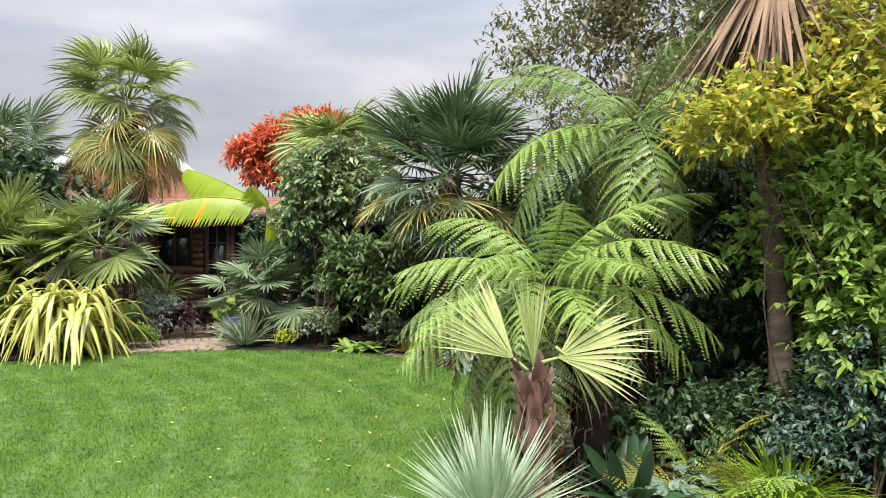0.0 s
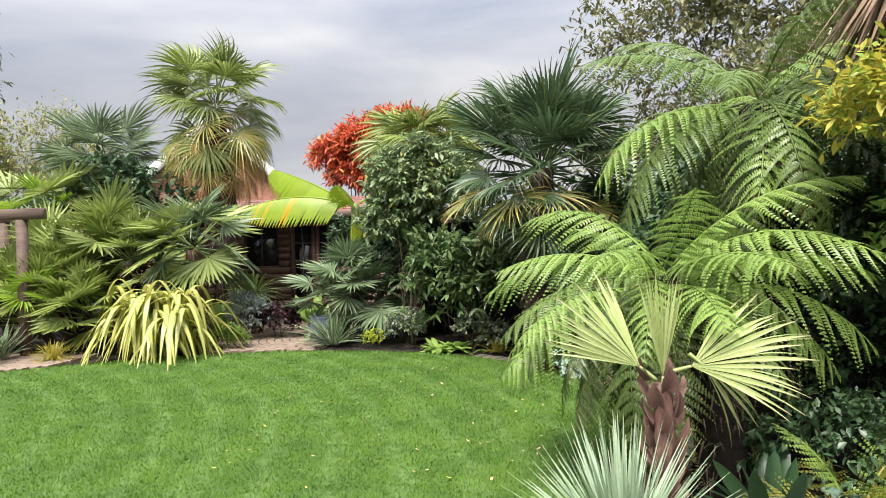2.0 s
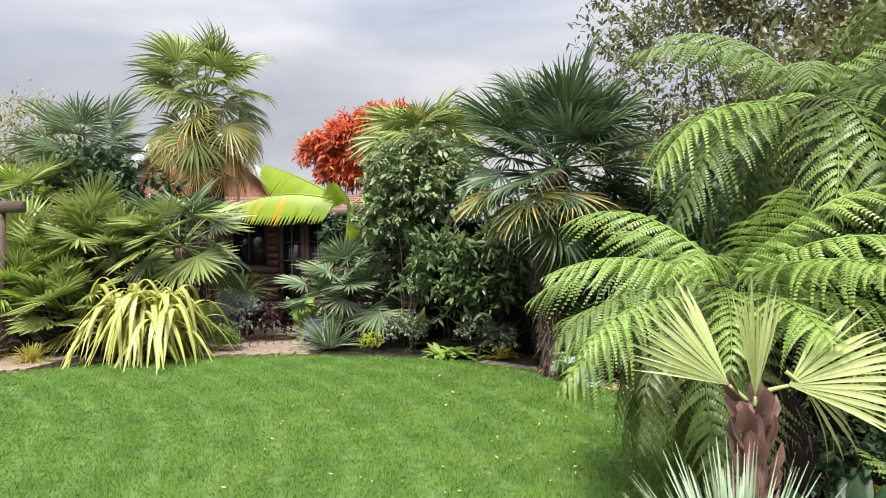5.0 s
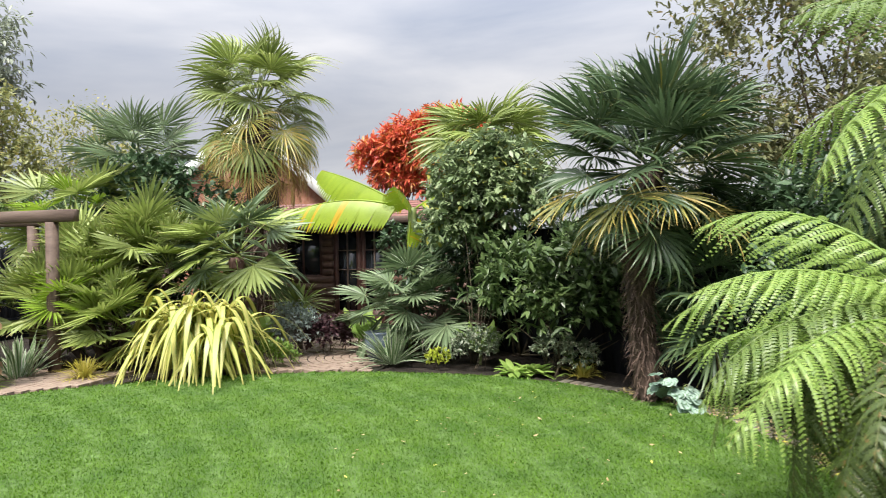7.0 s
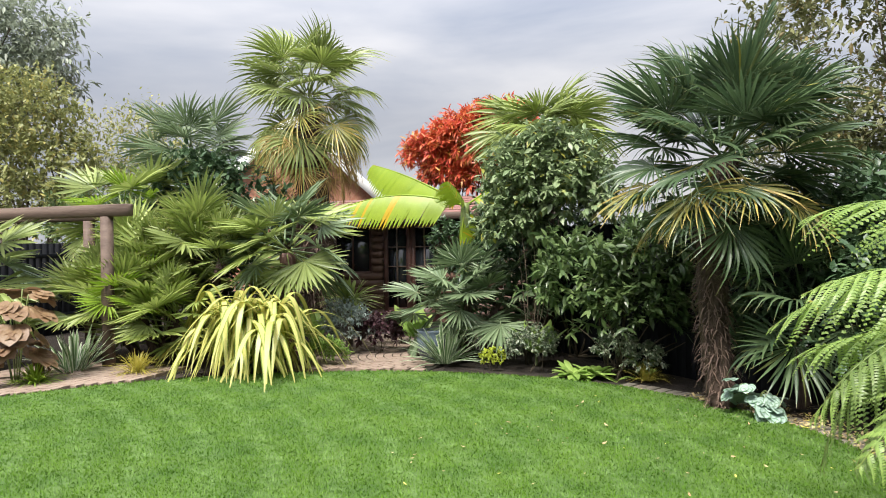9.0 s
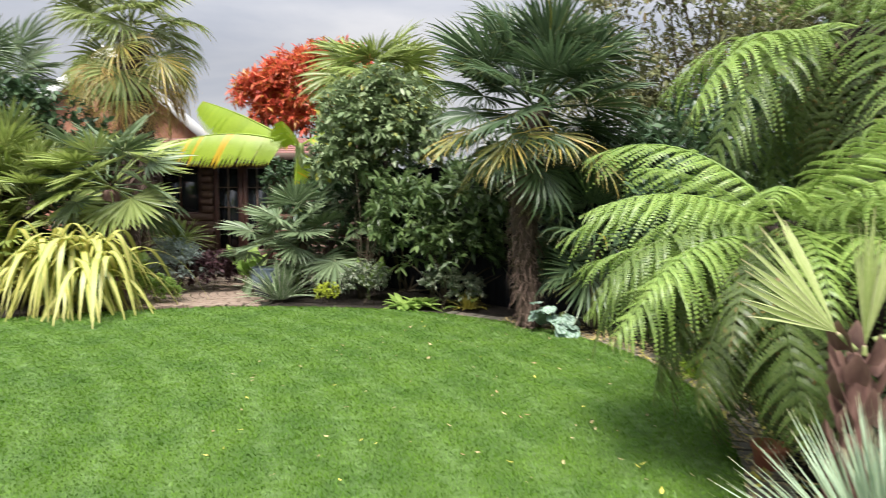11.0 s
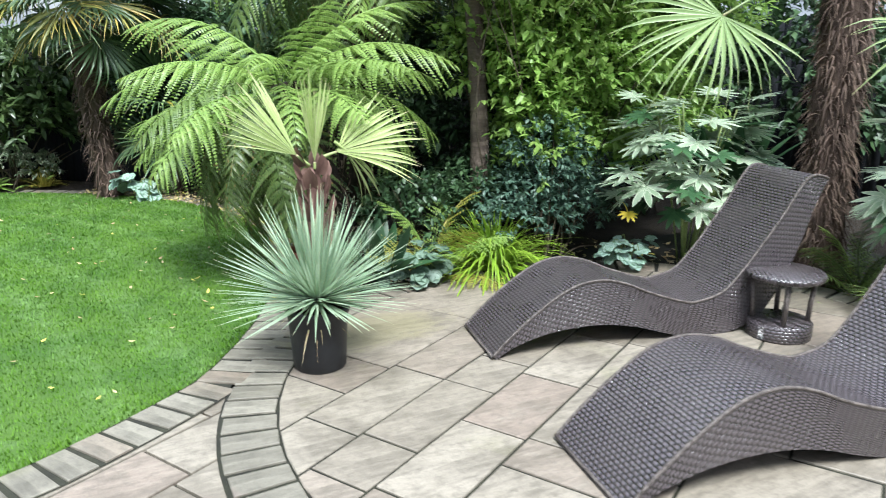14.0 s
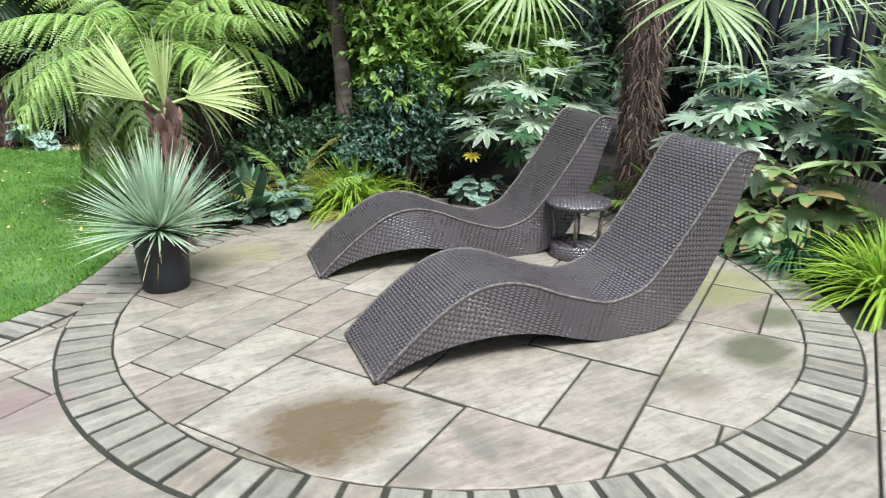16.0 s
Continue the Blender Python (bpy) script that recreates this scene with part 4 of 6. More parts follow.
# ---------------------------------------------------------------- sun loungers and table
TOP_S = (0.0, 0.11, 0.27, 0.43, 0.58, 0.73, 0.91, 1.1, 1.19, 1.34, 1.45, 1.56, 1.69, 1.79, 1.86, 1.95)
TOP_Z = (0.015, 0.125, 0.255, 0.35, 0.378, 0.35, 0.275, 0.213, 0.205, 0.245, 0.35, 0.49, 0.67, 0.83, 0.875, 0.855)
LOW_S = (0.02, 0.13, 0.33, 0.58, 0.8, 1.0, 1.15, 1.28, 1.42, 1.54, 1.63, 1.73, 1.82, 1.88, 1.93, 1.955)
LOW_Z = (0.0, 0.06, 0.115, 0.13, 0.1, 0.04, 0.004, 0.0, 0.008, 0.05, 0.12, 0.28, 0.49, 0.68, 0.8, 0.845)


def smooth_line(a, n):
    """An even, rounded line through the given points."""
    a = arr(a)
    t = np.linspace(0, len(a) - 1, n)
    i = np.clip(t.astype(int), 0, len(a) - 2)
    f = (t - i)[:, None] if a.ndim > 1 else t - i
    p0, p1, p2, p3 = a[np.maximum(i - 1, 0)], a[i], a[i + 1], a[np.minimum(i + 2, len(a) - 1)]
    return 0.5 * (2 * p1 + (p2 - p0) * f + (2 * p0 - 5 * p1 + 4 * p2 - p3) * f ** 2 + (3 * p1 - p0 - 3 * p2 + p3) * f ** 3)


def lounger(x, y, turn, width, label):
    t = thing("sun_lounger", label, "sun lounger", x, y, 0.0, "wicker sun loungers on the patio", turn)
    n = 90
    top = smooth_line(np.stack([TOP_S, TOP_Z], 1), n)
    low = smooth_line(np.stack([LOW_S, LOW_Z], 1), n)
    run = np.r_[0, np.cumsum(np.linalg.norm(np.diff(top, axis=0), axis=1))]
    m = 9
    ww = np.linspace(0, width, m)

    def sheet(line, flip):
        v = np.stack([np.broadcast_to(line[:, None, 0], (n, m)), np.broadcast_to(ww, (n, m)), np.broadcast_to(line[:, None, 1], (n, m))], -1)
        i, j = np.meshgrid(np.arange(n - 1), np.arange(m - 1), indexing="ij")
        q = np.stack([i * m + j, (i + 1) * m + j, (i + 1) * m + j + 1, i * m + j + 1], -1)
        return v, q[..., ::-1] if flip else q, np.broadcast_to(run[:, None], (n, m)), np.broadcast_to(ww, (n, m))

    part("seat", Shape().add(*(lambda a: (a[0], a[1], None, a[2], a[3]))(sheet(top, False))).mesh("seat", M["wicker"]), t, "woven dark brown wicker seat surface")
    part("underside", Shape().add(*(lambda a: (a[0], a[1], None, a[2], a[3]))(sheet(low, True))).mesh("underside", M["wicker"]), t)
    for yy in (0.0, width):
        f = np.linspace(0, 1, 6)
        v = np.stack([(top[:, None] * (1 - f)[None, :, None] + low[:, None] * f[None, :, None])[..., 0], np.full((n, 6), yy), (top[:, None] * (1 - f)[None, :, None] + low[:, None] * f[None, :, None])[..., 1]], -1)
        depth = np.linalg.norm(top - low, axis=1)[:, None] * f
        i, j = np.meshgrid(np.arange(n - 1), np.arange(5), indexing="ij")
        q = np.stack([i * 6 + j, i * 6 + j + 1, (i + 1) * 6 + j + 1, (i + 1) * 6 + j], -1)
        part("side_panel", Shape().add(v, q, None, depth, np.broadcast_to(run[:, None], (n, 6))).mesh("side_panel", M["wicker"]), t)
        part("rim", tube(Shape(), np.c_[top[:, 0], np.full(n, yy), top[:, 1] + 0.001], 0.007, 6).mesh("rim", M["wicker_edge"]), t, "braided rim")
    for s in (0, n - 1):
        part("end_rim", tube(Shape(), [(top[s, 0], 0.0, top[s, 1]), (top[s, 0], width / 2, top[s, 1]), (top[s, 0], width, top[s, 1])], 0.007, 6).mesh("end_rim", M["wicker_edge"]), t)
    part("end_panel", box(Shape(), 1.945, 1.958, 0.004, width - 0.004, 0.838, 0.858, 0.003).mesh("end_panel", M["wicker_edge"]), t)
    for s in (1.24, 1.32):
        part("foot", box(Shape(), s, s + 0.03, 0.03, 0.07, -0.003, 0.012).mesh("foot", M["plastic"]), t)
        part("foot", box(Shape(), s, s + 0.03, width - 0.07, width - 0.03, -0.003, 0.012).mesh("foot", M["plastic"]), t)
    return t


lounger(0.44, 2.004, -9.8, 0.517, "wave-shaped dark brown wicker sun lounger on the sandstone patio")
lounger(0.71, 3.302, -12.2, 0.48, "wave-shaped dark brown wicker sun lounger, beside the border")

table = thing("side_table", "small round dark wicker side table between the loungers", "side table", 2.31, 2.86, 0.0)
sh = turned(Shape(), [(0.0, 0.335), (0.19, 0.335), (0.205, 0.345), (0.208, 0.36), (0.2, 0.372), (0.0, 0.374)], 32)
sh.ac, sh.al = [np.concatenate([v[:, 0] for v in sh.v])], [np.concatenate([v[:, 1] for v in sh.v])]
part("tabletop", sh.mesh("tabletop", M["wicker"]), table, "round woven top with a slim rim")
sh = turned(Shape(), [(0.0, 0.0), (0.165, 0.0), (0.17, 0.01), (0.17, 0.085), (0.16, 0.095), (0.0, 0.096)], 32)
th_ = np.arctan2(sh.v[0][:, 1], sh.v[0][:, 0])
sh.al, sh.ac = [sh.v[0][:, 2] + 0.3 * (sh.v[0][:, 2] > 0.09) * sh.v[0][:, 0]], [th_ * 0.17]
part("base", sh.mesh("base", M["wicker"]), table, "drum-shaped woven base")
for a in range(4):
    c, s = math.cos(radians(45 + 90 * a)), math.sin(radians(45 + 90 * a))
    part("leg", tube(Shape(), [(0.14 * c, 0.14 * s, 0.094), (0.145 * c, 0.145 * s, 0.2), (0.16 * c, 0.16 * s, 0.336)], 0.014, 10).mesh("leg", M["wicker_edge"]), table)

# ---------------------------------------------------------------- potted sword plant and young fan palm
pot = thing("potted_yucca", "blue-green spiky yucca in a black plastic pot on the patio", "potted plant", -0.09, 3.67, 0.0)
part("pot", turned(Shape(), [(0.0, 0.0), (0.125, 0.0), (0.131, 0.008), (0.14, 0.14), (0.149, 0.285), (0.16, 0.291), (0.163, 0.32), (0.157, 0.324), (0.151, 0.316), (0.142, 0.275), (0.0, 0.275)], 36).mesh("pot", M["plastic"]), pot, "black plastic nursery pot")
part("compost", turned(Shape(), [(0.141, 0.28), (0.09, 0.29), (0.0, 0.296)], 20).mesh("compost", M["soil"]), pot)
rng = np.random.default_rng(21)
tuft(pot, "leaf_rosette", M["yucca"], 21, 270, 0.54, 0.021, 14, 88, 0.02, 0.36, 0.05, "needle", 5, 0.25, 2.2)
tuft(pot, "lower_leaves", M["yucca"], 22, 120, 0.5, 0.02, -2, 20, 0.06, 0.35, 0.05, "needle", 5, 0.25, 2.0)
tuft(pot, "dry_leaves", M["litter"], 23, 10, 0.22, 0.009, -25, 5, 0.55, 0.29, 0.06, "needle", 5, 0.2, 2.0, "dry curled straw-coloured leaves")

wash = thing("young_fan_palm", "young fan palm with three pale leaves and reddish trunk", "palm", 0.13, 4.36, 0.0)
stem(wash, "trunk", [(0.02, 0.05, -0.05), (0.01, 0.02, 0.5), (0, 0, 0.9)], (0.062, 0.056, 0.04), M["boot"], 31, 12, 0.2)
boots = [blades(Shape(), [(0, 0, 0)], [(0, 0.3, 1)], [(1, 0, 0)], 0.12, w, -0.1, 6, "strap", f, 3, 3.0).mesh("leaf_base", M["boot"]) for w, f in ((0.085, -0.6), (0.065, -0.8), (0.1, -0.45))]
for i in range(36):
    part("leaf_base", boots[i % 3], wash, "", Matrix.Translation((0, 0, 0.06 + 0.0245 * i)) @ pose(0, 0, 0, 0, 0, i * 137) @ Matrix.Translation((0, 0.038 + 0.01 * (i % 3), 0)) @ pose(0, 0, 0, -2 - 3 * (i % 4), 0, 0))


def facing(origin, out, normal, k=1.0):
    """A pose whose y runs along out and whose z is as near as can be to normal."""
    y = Vector(out).normalized()
    z = Vector(normal)
    z = (z - y * z.dot(y)).normalized()
    x = y.cross(z)
    m = Matrix((x, y, z)).transposed().to_4x4()
    return Matrix.Translation(origin) @ m @ Matrix.Scale(k, 4)


part("fan_leaf", fan_leaf("fan_leaf", M["wash"], 41, 0.5, 20, 72, 0.1, 0.03, 1.0, "fan", 4, 4.0, 0.8), wash, "", facing((-0.03, -0.035, 0.92), (-0.72, -0.12, 0.7), (0.45, -0.75, 0.45)))
part("fan_leaf", fan_leaf("fan_leaf", M["wash"], 42, 0.5, 26, 100, 0.1, 0.16, 1.0, "fan", 4, 4.0, 0.8), wash, "", facing((0.035, -0.035, 0.96), (0.9, -0.2, 0.36), (-0.1, -0.66, 0.76)))
part("spear_leaf", fan_leaf("spear_leaf", M["wash"], 43, 0.47, 14, 25, 0.04, 0.0, 1.7, "fan", 0, 3.0, 1.0), wash, "folded upright young leaf", facing((0, -0.04, 0.9), (-0.01, -0.06, 1), (0, -1, 0)))
part("drooping_leaf", fan_leaf("drooping_leaf", M["wash"], 44, 0.36, 6, 36, 0.08, 0.6, 0.6), wash, "", facing((0.12, -0.04, 1.05), (0.62, -0.25, -0.5), (0.3, -1, 0.3)))

# ---------------------------------------------------------------- tree ferns
FR = [fern_leaf("frond", M["fern"], s, 1.2, 20, 0.3, 19, a, h) for s, a, h in ((1, 0.45, 0.75), (2, 0.65, 0.95), (3, 0.3, 0.65), (9, 0.5, 0.85))]
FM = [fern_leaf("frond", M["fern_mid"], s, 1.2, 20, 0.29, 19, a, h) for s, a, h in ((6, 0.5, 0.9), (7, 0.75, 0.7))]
FO = [fern_leaf("old_frond", M["fern_old_shaded"], s, 1.2, 20, 0.25, 15, a, h) for s, a, h in ((4, 0.45, 0.6), (5, 0.75, 0.5))]
fern1 = thing("tree_fern", "low tree fern with arching bright green fronds", "tree fern", 0.52, 5.3, 0.0)
stem(fern1, "trunk", [(0.1, -0.05, -0.05), (0.02, 0.0, 0.5), (-0.18, 0.04, 1.0), (-0.27, 0.05, 1.36)], (0.15, 0.14, 0.13, 0.09), M["fern_trunk"], 51, 14, 0.3, 500, 0.1, M["fibre"], "dark fibrous leaning trunk")
crown(fern1, "frond", FR, 15, 1.42, 52, 4, 32, 0.06, (0.8, 1.05), -0.28, 0.05, roll=14)
crown(fern1, "frond", FR + FM, 15, 1.4, 58, -14, 10, 0.06, (0.8, 1.05), -0.28, 0.05, roll=14)
# Lower tiers take the darker greens, which carry the crown's shade in their colour.
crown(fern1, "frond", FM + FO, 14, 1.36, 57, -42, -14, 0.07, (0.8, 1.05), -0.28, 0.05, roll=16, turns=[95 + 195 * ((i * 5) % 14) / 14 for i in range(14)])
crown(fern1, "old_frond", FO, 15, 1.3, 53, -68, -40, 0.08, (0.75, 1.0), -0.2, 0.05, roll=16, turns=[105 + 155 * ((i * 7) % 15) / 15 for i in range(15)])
fern2 = thing("tall_tree_fern", "tall tree fern with dark trunk and spreading fronds", "tree fern", 0.98, 6.15, 0.0)
stem(fern2, "trunk", [(0.1, 0, -0.05), (0.05, 0, 1.2), (0, 0, 2.5)], (0.2, 0.19, 0.13), M["fern_trunk"], 54, 14, 0.3, 900, 0.12, M["fibre"], "thick dark fibrous trunk")
crown(fern2, "frond", [FR[1], FM[0], FM[1]], 16, 2.62, 55, -18, 42, 0.08, (0.95, 1.15), 0, 0, roll=14)
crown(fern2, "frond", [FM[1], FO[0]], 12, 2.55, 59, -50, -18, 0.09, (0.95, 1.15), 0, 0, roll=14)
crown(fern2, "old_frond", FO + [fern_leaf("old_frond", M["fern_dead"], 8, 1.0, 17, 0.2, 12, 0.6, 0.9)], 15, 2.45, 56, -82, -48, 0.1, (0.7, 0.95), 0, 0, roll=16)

# ---------------------------------------------------------------- cordyline with its skirt of dead leaves
cor = thing("cordyline_tree", "tall cordyline with ringed trunk and brown dead skirt", "tree", 1.72, 5.2, 0.0)
stem(cor, "trunk", [(0.03, 0, -0.05), (0.0, 0, 1.2), (-0.08, 0, 2.3), (-0.12, 0.0, 3.4)], (0.085, 0.07, 0.07, 0.075), M["bark"], 61, 14, 0.06)
tuft(cor, "dead_skirt", M["skirt"], 62, 420, 0.95, 0.03, -80, -45, 0.1, 3.35, 0.14, "strap", 5, 0.3, 2.0, "hanging brown dead leaves")
tuft(cor, "leaf_head", M["dark_grass"], 63, 220, 0.85, 0.035, -10, 85, 0.25, 3.45, 0.08, "strap", 5, 0.3)

# ---------------------------------------------------------------- fan palms
T1 = [fan_leaf("fan_leaf", M["fan"], s, 0.74, 38, 230, 0.68, d, 0.9, "fan", 20, 5.0) for s, d in ((71, 0.2), (72, 0.35))]
T1L = [fan_leaf("fan_leaf", M["fan_light"], 73, 0.74, 38, 220, 0.7, 0.3, 0.9, "fan", 24, 5.0)]
T1Y = [fan_leaf("fan_leaf", M["fan_turning"], s, 0.72, 34, 200, 0.75, 0.3, 0.75, "fan_deep", 38, 5.0) for s in (76, 77)]
T1O = [fan_leaf("old_fan_leaf", M["fan_old"], s, 0.7, 30, 165, 0.74, d, 0.7, "fan_deep", 46, 5.0) for s, d in ((74, 0.3), (75, 0.2))]
tall = thing("windmill_palm", "tall windmill palm with a skirt of yellowed leaves", "palm", -7.75, 14.0, 0.0, "windmill palms")
stem(tall, "trunk", [(0.1, 0, -0.05), (0.05, 0, 2.5), (0, 0, 4.4)], (0.2, 0.3, 0.16), M["hair"], 81, 14, 0.25, 1400, 0.26, None, "shaggy brown trunk")
crown(tall, "fan_leaf", [T1[0], T1L[0], T1[1]], 25, 4.65, 82, -12, 86, 0.08, (0.8, 1.08))
crown(tall, "fan_leaf", [T1L[0], T1[1], T1Y[0]], 12, 4.25, 85, -38, -8, 0.1, (0.85, 1.1))
crown(tall, "old_fan_leaf", [T1Y[0], T1Y[1], T1O[0]], 9, 3.9, 83, -36, -14, 0.12, (0.85, 1.05), label="yellowing leaf")
crown(tall, "old_fan_leaf", T1O, 10, 3.5, 84, -48, -26, 0.14, (0.8, 1.0), label="dead straw-coloured leaf")

TD = [fan_leaf("fan_leaf", M["fan_dark"], s, r, 38, 215, k, d, 0.82, "fan", 12, 7.0) for s, r, k, d in ((91, 0.72, 0.55, 0.06), (92, 0.66, 0.62, 0.22), (93, 0.7, 0.45, 0.14))]
pal2 = thing("windmill_palm", "windmill palm with dark glossy fans and shaggy trunk", "palm", -0.9, 9.45, 0.0, "windmill palms")
stem(pal2, "trunk", [(0.1, 0, -0.05), (0.02, 0, 0.8), (0.02, 0, 1.6), (0.15, 0, 2.45)], (0.135, 0.13, 0.15, 0.13), M["hair"], 94, 14, 0.3, 1500, 0.13, None, "shaggy brown trunk with old leaf stubs")
crown(pal2, "fan_leaf", TD, 30, 2.60, 95, -8, 76, 0.09, (0.85, 1.12), x=0.14, roll=26)
crown(pal2, "fan_leaf", [TD[0], TD[2]], 7, 2.65, 99, 40, 86, 0.06, (0.85, 1.0), x=0.14, roll=26)
crown(pal2, "fan_leaf", [TD[1], TD[2]], 12, 2.35, 96, -48, -8, 0.12, (0.75, 0.95), x=0.14, roll=26)
crown(pal2, "old_fan_leaf", [fan_leaf("old_fan_leaf", M["fan_turning"], 97, 0.6, 26, 180, 0.66, 0.12, 0.8, "fan_deep", 20, 5.0)], 6, 2.42, 98, -38, -14, 0.12, (0.85, 1.05), turns=(196, 238, 285, 215, 330, 170), x=0.14, label="yellowing leaf")

low3 = thing("dwarf_fan_palm", "young dark fan palm under the windmill palm", "palm", -0.05, 9.7, 0.0, "dwarf fan palms")
stem(low3, "trunk", [(0, 0, -0.05), (0, 0, 0.4), (0, 0, 0.95)], (0.07, 0.07, 0.07), M["hair"], 146, 10, 0.2)
crown(low3, "fan_leaf", TD, 16, 1.1, 147, -40, 65, 0.06, (0.75, 0.95))

TB = [fan_leaf("fan_leaf", M["fan"], 101, 0.66, 40, 250, 0.55, 0.3), fan_leaf("fan_leaf", M["fan_light"], 102, 0.66, 40, 250, 0.55, 0.4)]
pal3 = thing("windmill_palm", "windmill palm with light green fans behind the climber", "palm", -3.1, 13.0, 0.0, "windmill palms")
stem(pal3, "trunk", [(0, 0, -0.05), (0, 0, 1.5), (0, 0, 3.1)], (0.15, 0.15, 0.14), M["hair"], 103, 12, 0.25, 300, 0.2)
crown(pal3, "fan_leaf", TB, 34, 3.25, 104, -40, 72, 0.1, (0.85, 1.1))
pal4 = thing("windmill_palm", "windmill palm with bluish fans beyond the border", "palm", -10.1, 13.6, 0.0, "windmill palms")
stem(pal4, "trunk", [(0, 0, -0.05), (0, 0, 1.5), (0, 0, 3.3)], (0.15, 0.15, 0.14), M["hair"], 105, 12, 0.25, 300, 0.2)
TBL = [fan_leaf("fan_leaf", M["fan_blue"], s, 0.75, 34, 215, 0.55, 0.06, 0.8, "fan", 14, 5.0) for s in (106, 107)]
crown(pal4, "fan_leaf", TBL, 24, 3.65, 108, -25, 65, 0.1, (0.8, 1.1))

CH = [fan_leaf("fan_leaf", M[kind], s, 0.58, 26, 190, 0.5, 0.06, 1.0, "fan") for s, kind in ((111, "fan"), (112, "fan_light"))]
CL = [fan_leaf("fan_leaf", M["grass"], s, 0.46, 26, 190, 0.42, 0.08, 0.9, "fan") for s in (113, 114)]
CB = [fan_leaf("fan_leaf", M["fan_blue"], s, 0.52, 28, 200, 0.5, 0.08, 1.0, "fan") for s in (115, 116)]
T1L_small = fan_leaf("fan_leaf", M["fan_light"], 117, 0.55, 26, 190, 0.5, 0.1)
cham = thing("dwarf_fan_palm", "large many-stemmed dwarf fan palm clump", "palm", -8.5, 11.0, 0.0, "dwarf fan palms")
for i, (x, y, z, fans, n) in enumerate(((0.3, 0.3, 1.75, CH, 18), (-0.6, 0.1, 1.45, CH, 15), (0.75, 0.2, 1.5, CH, 13), (-0.2, -0.6, 0.9, CL, 20), (0.45, -0.5, 0.7, CH, 14), (-1.0, -0.5, 0.8, CH, 15), (-0.1, 0.0, 1.3, CH, 14), (0.1, -0.4, 0.4, CH, 12))):
    u = np.linspace(0, 1, 6)[:, None]
    part("stem", tube(Shape(), arr([x * 0.4, y * 0.4, -0.05]) * (1 - u) + arr([x, y, z]) * u, 0.07, 9, 0.3, np.random.default_rng(i)).mesh("stem", M["hair"]), cham)
    crown(cham, "fan_leaf", fans + [T1L_small], n + 3, z, 120 + i, 5, 88, 0.05, (0.8, 1.1), x, y)
cham2 = thing("dwarf_fan_palm", "dwarf fan palm with a short shaggy trunk", "palm", -6.75, 11.4, 0.0, "dwarf fan palms")
stem(cham2, "trunk", [(0.1, 0, -0.05), (0.05, 0, 0.8), (0, 0, 1.55)], (0.12, 0.13, 0.12), M["boot"], 131, 12, 0.3, 160, 0.14)
crown(cham2, "fan_leaf", CB + CH, 26, 1.7, 132, -38, 70, 0.08, (0.95, 1.2))
cham3 = thing("dwarf_fan_palm", "bushy grey-green fan palm beside the brick path", "palm", -4.05, 11.85, 0.0, "dwarf fan palms")
for i, (x, y, z, n) in enumerate(((0, 0, 0.95, 20), (-0.35, 0.1, 0.75, 13), (0.4, 0.15, 0.8, 14))):
    u = np.linspace(0, 1, 6)[:, None]
    part("stem", tube(Shape(), arr([x * 0.4, y * 0.4, -0.05]) * (1 - u) + arr([x, y, z]) * u, 0.06, 9, 0.3, np.random.default_rng(i)).mesh("stem", M["hair"]), cham3)
    crown(cham3, "fan_leaf", CB, n, z, 133 + i, -30, 70, 0.05, (0.75, 1.05), x, y)
low = thing("dwarf_fan_palm", "fan palm partly hidden behind the pergola", "palm", -10.3, 12.0, 0.0, "dwarf fan palms")
stem(low, "trunk", [(0, 0, -0.05), (0, 0, 1.2), (0, 0, 2.2)], (0.1, 0.1, 0.1), M["hair"], 136, 10, 0.2)
crown(low, "fan_leaf", CH + CL, 24, 2.3, 137, -40, 65, 0.08, (1.0, 1.3))
low2 = thing("dwarf_fan_palm", "fan palm under the pergola with light fans", "palm", -10.7, 9.4, 0.0, "dwarf fan palms")
stem(low2, "trunk", [(0, 0, -0.05), (0, 0, 0.7), (0, 0, 1.3)], (0.09, 0.09, 0.08), M["hair"], 138, 10, 0.2)
crown(low2, "fan_leaf", CH + [CB[0]], 20, 1.4, 139, -50, 60, 0.08, (0.95, 1.2))

pal5 = thing("windmill_palm", "windmill palm with fibrous trunk and hanging fans beside the patio", "palm", 3.42, 3.44, 0.0, "windmill palms")
stem(pal5, "trunk", [(0.03, 0, -0.05), (0, 0, 1.0), (0.0, 0, 2.3)], (0.15, 0.14, 0.15), M["hair"], 143, 18, 0.35, 3000, 0.1, None, "thick trunk wrapped in brown fibre")
TP = [fan_leaf("fan_leaf", M["fan_patio"], s, r, 30, sp, k, d, 0.85, "fan_deep", dp, 5.0) for s, r, sp, k, d, dp in ((141, 0.6, 200, 1.25, 0.25, 14), (142, 0.64, 190, 1.05, 0.2, 10), (148, 0.6, 210, 0.8, 0.3, 14))]
for i, out, nrm in ((0, (-1.2, -0.08, -0.42), (-0.5, -0.6, 0.6)), (1, (-0.42, -0.9, -0.6), (0.1, -0.4, 0.9)), (1, (0.35, -1.0, -0.35), (-0.2, -0.6, 0.7)), (0, (0.9, -0.5, -0.2), (-0.2, -0.5, 0.8)), (0, (-0.9, 0.6, 0.1), (-0.3, -0.6, 0.7))):
    part("fan_leaf", TP[i], pal5, "", facing((0, 0, 2.2), out, nrm))
crown(pal5, "fan_leaf", TP[2:], 9, 2.4, 144, -2, 75, 0.08, (0.9, 1.1))

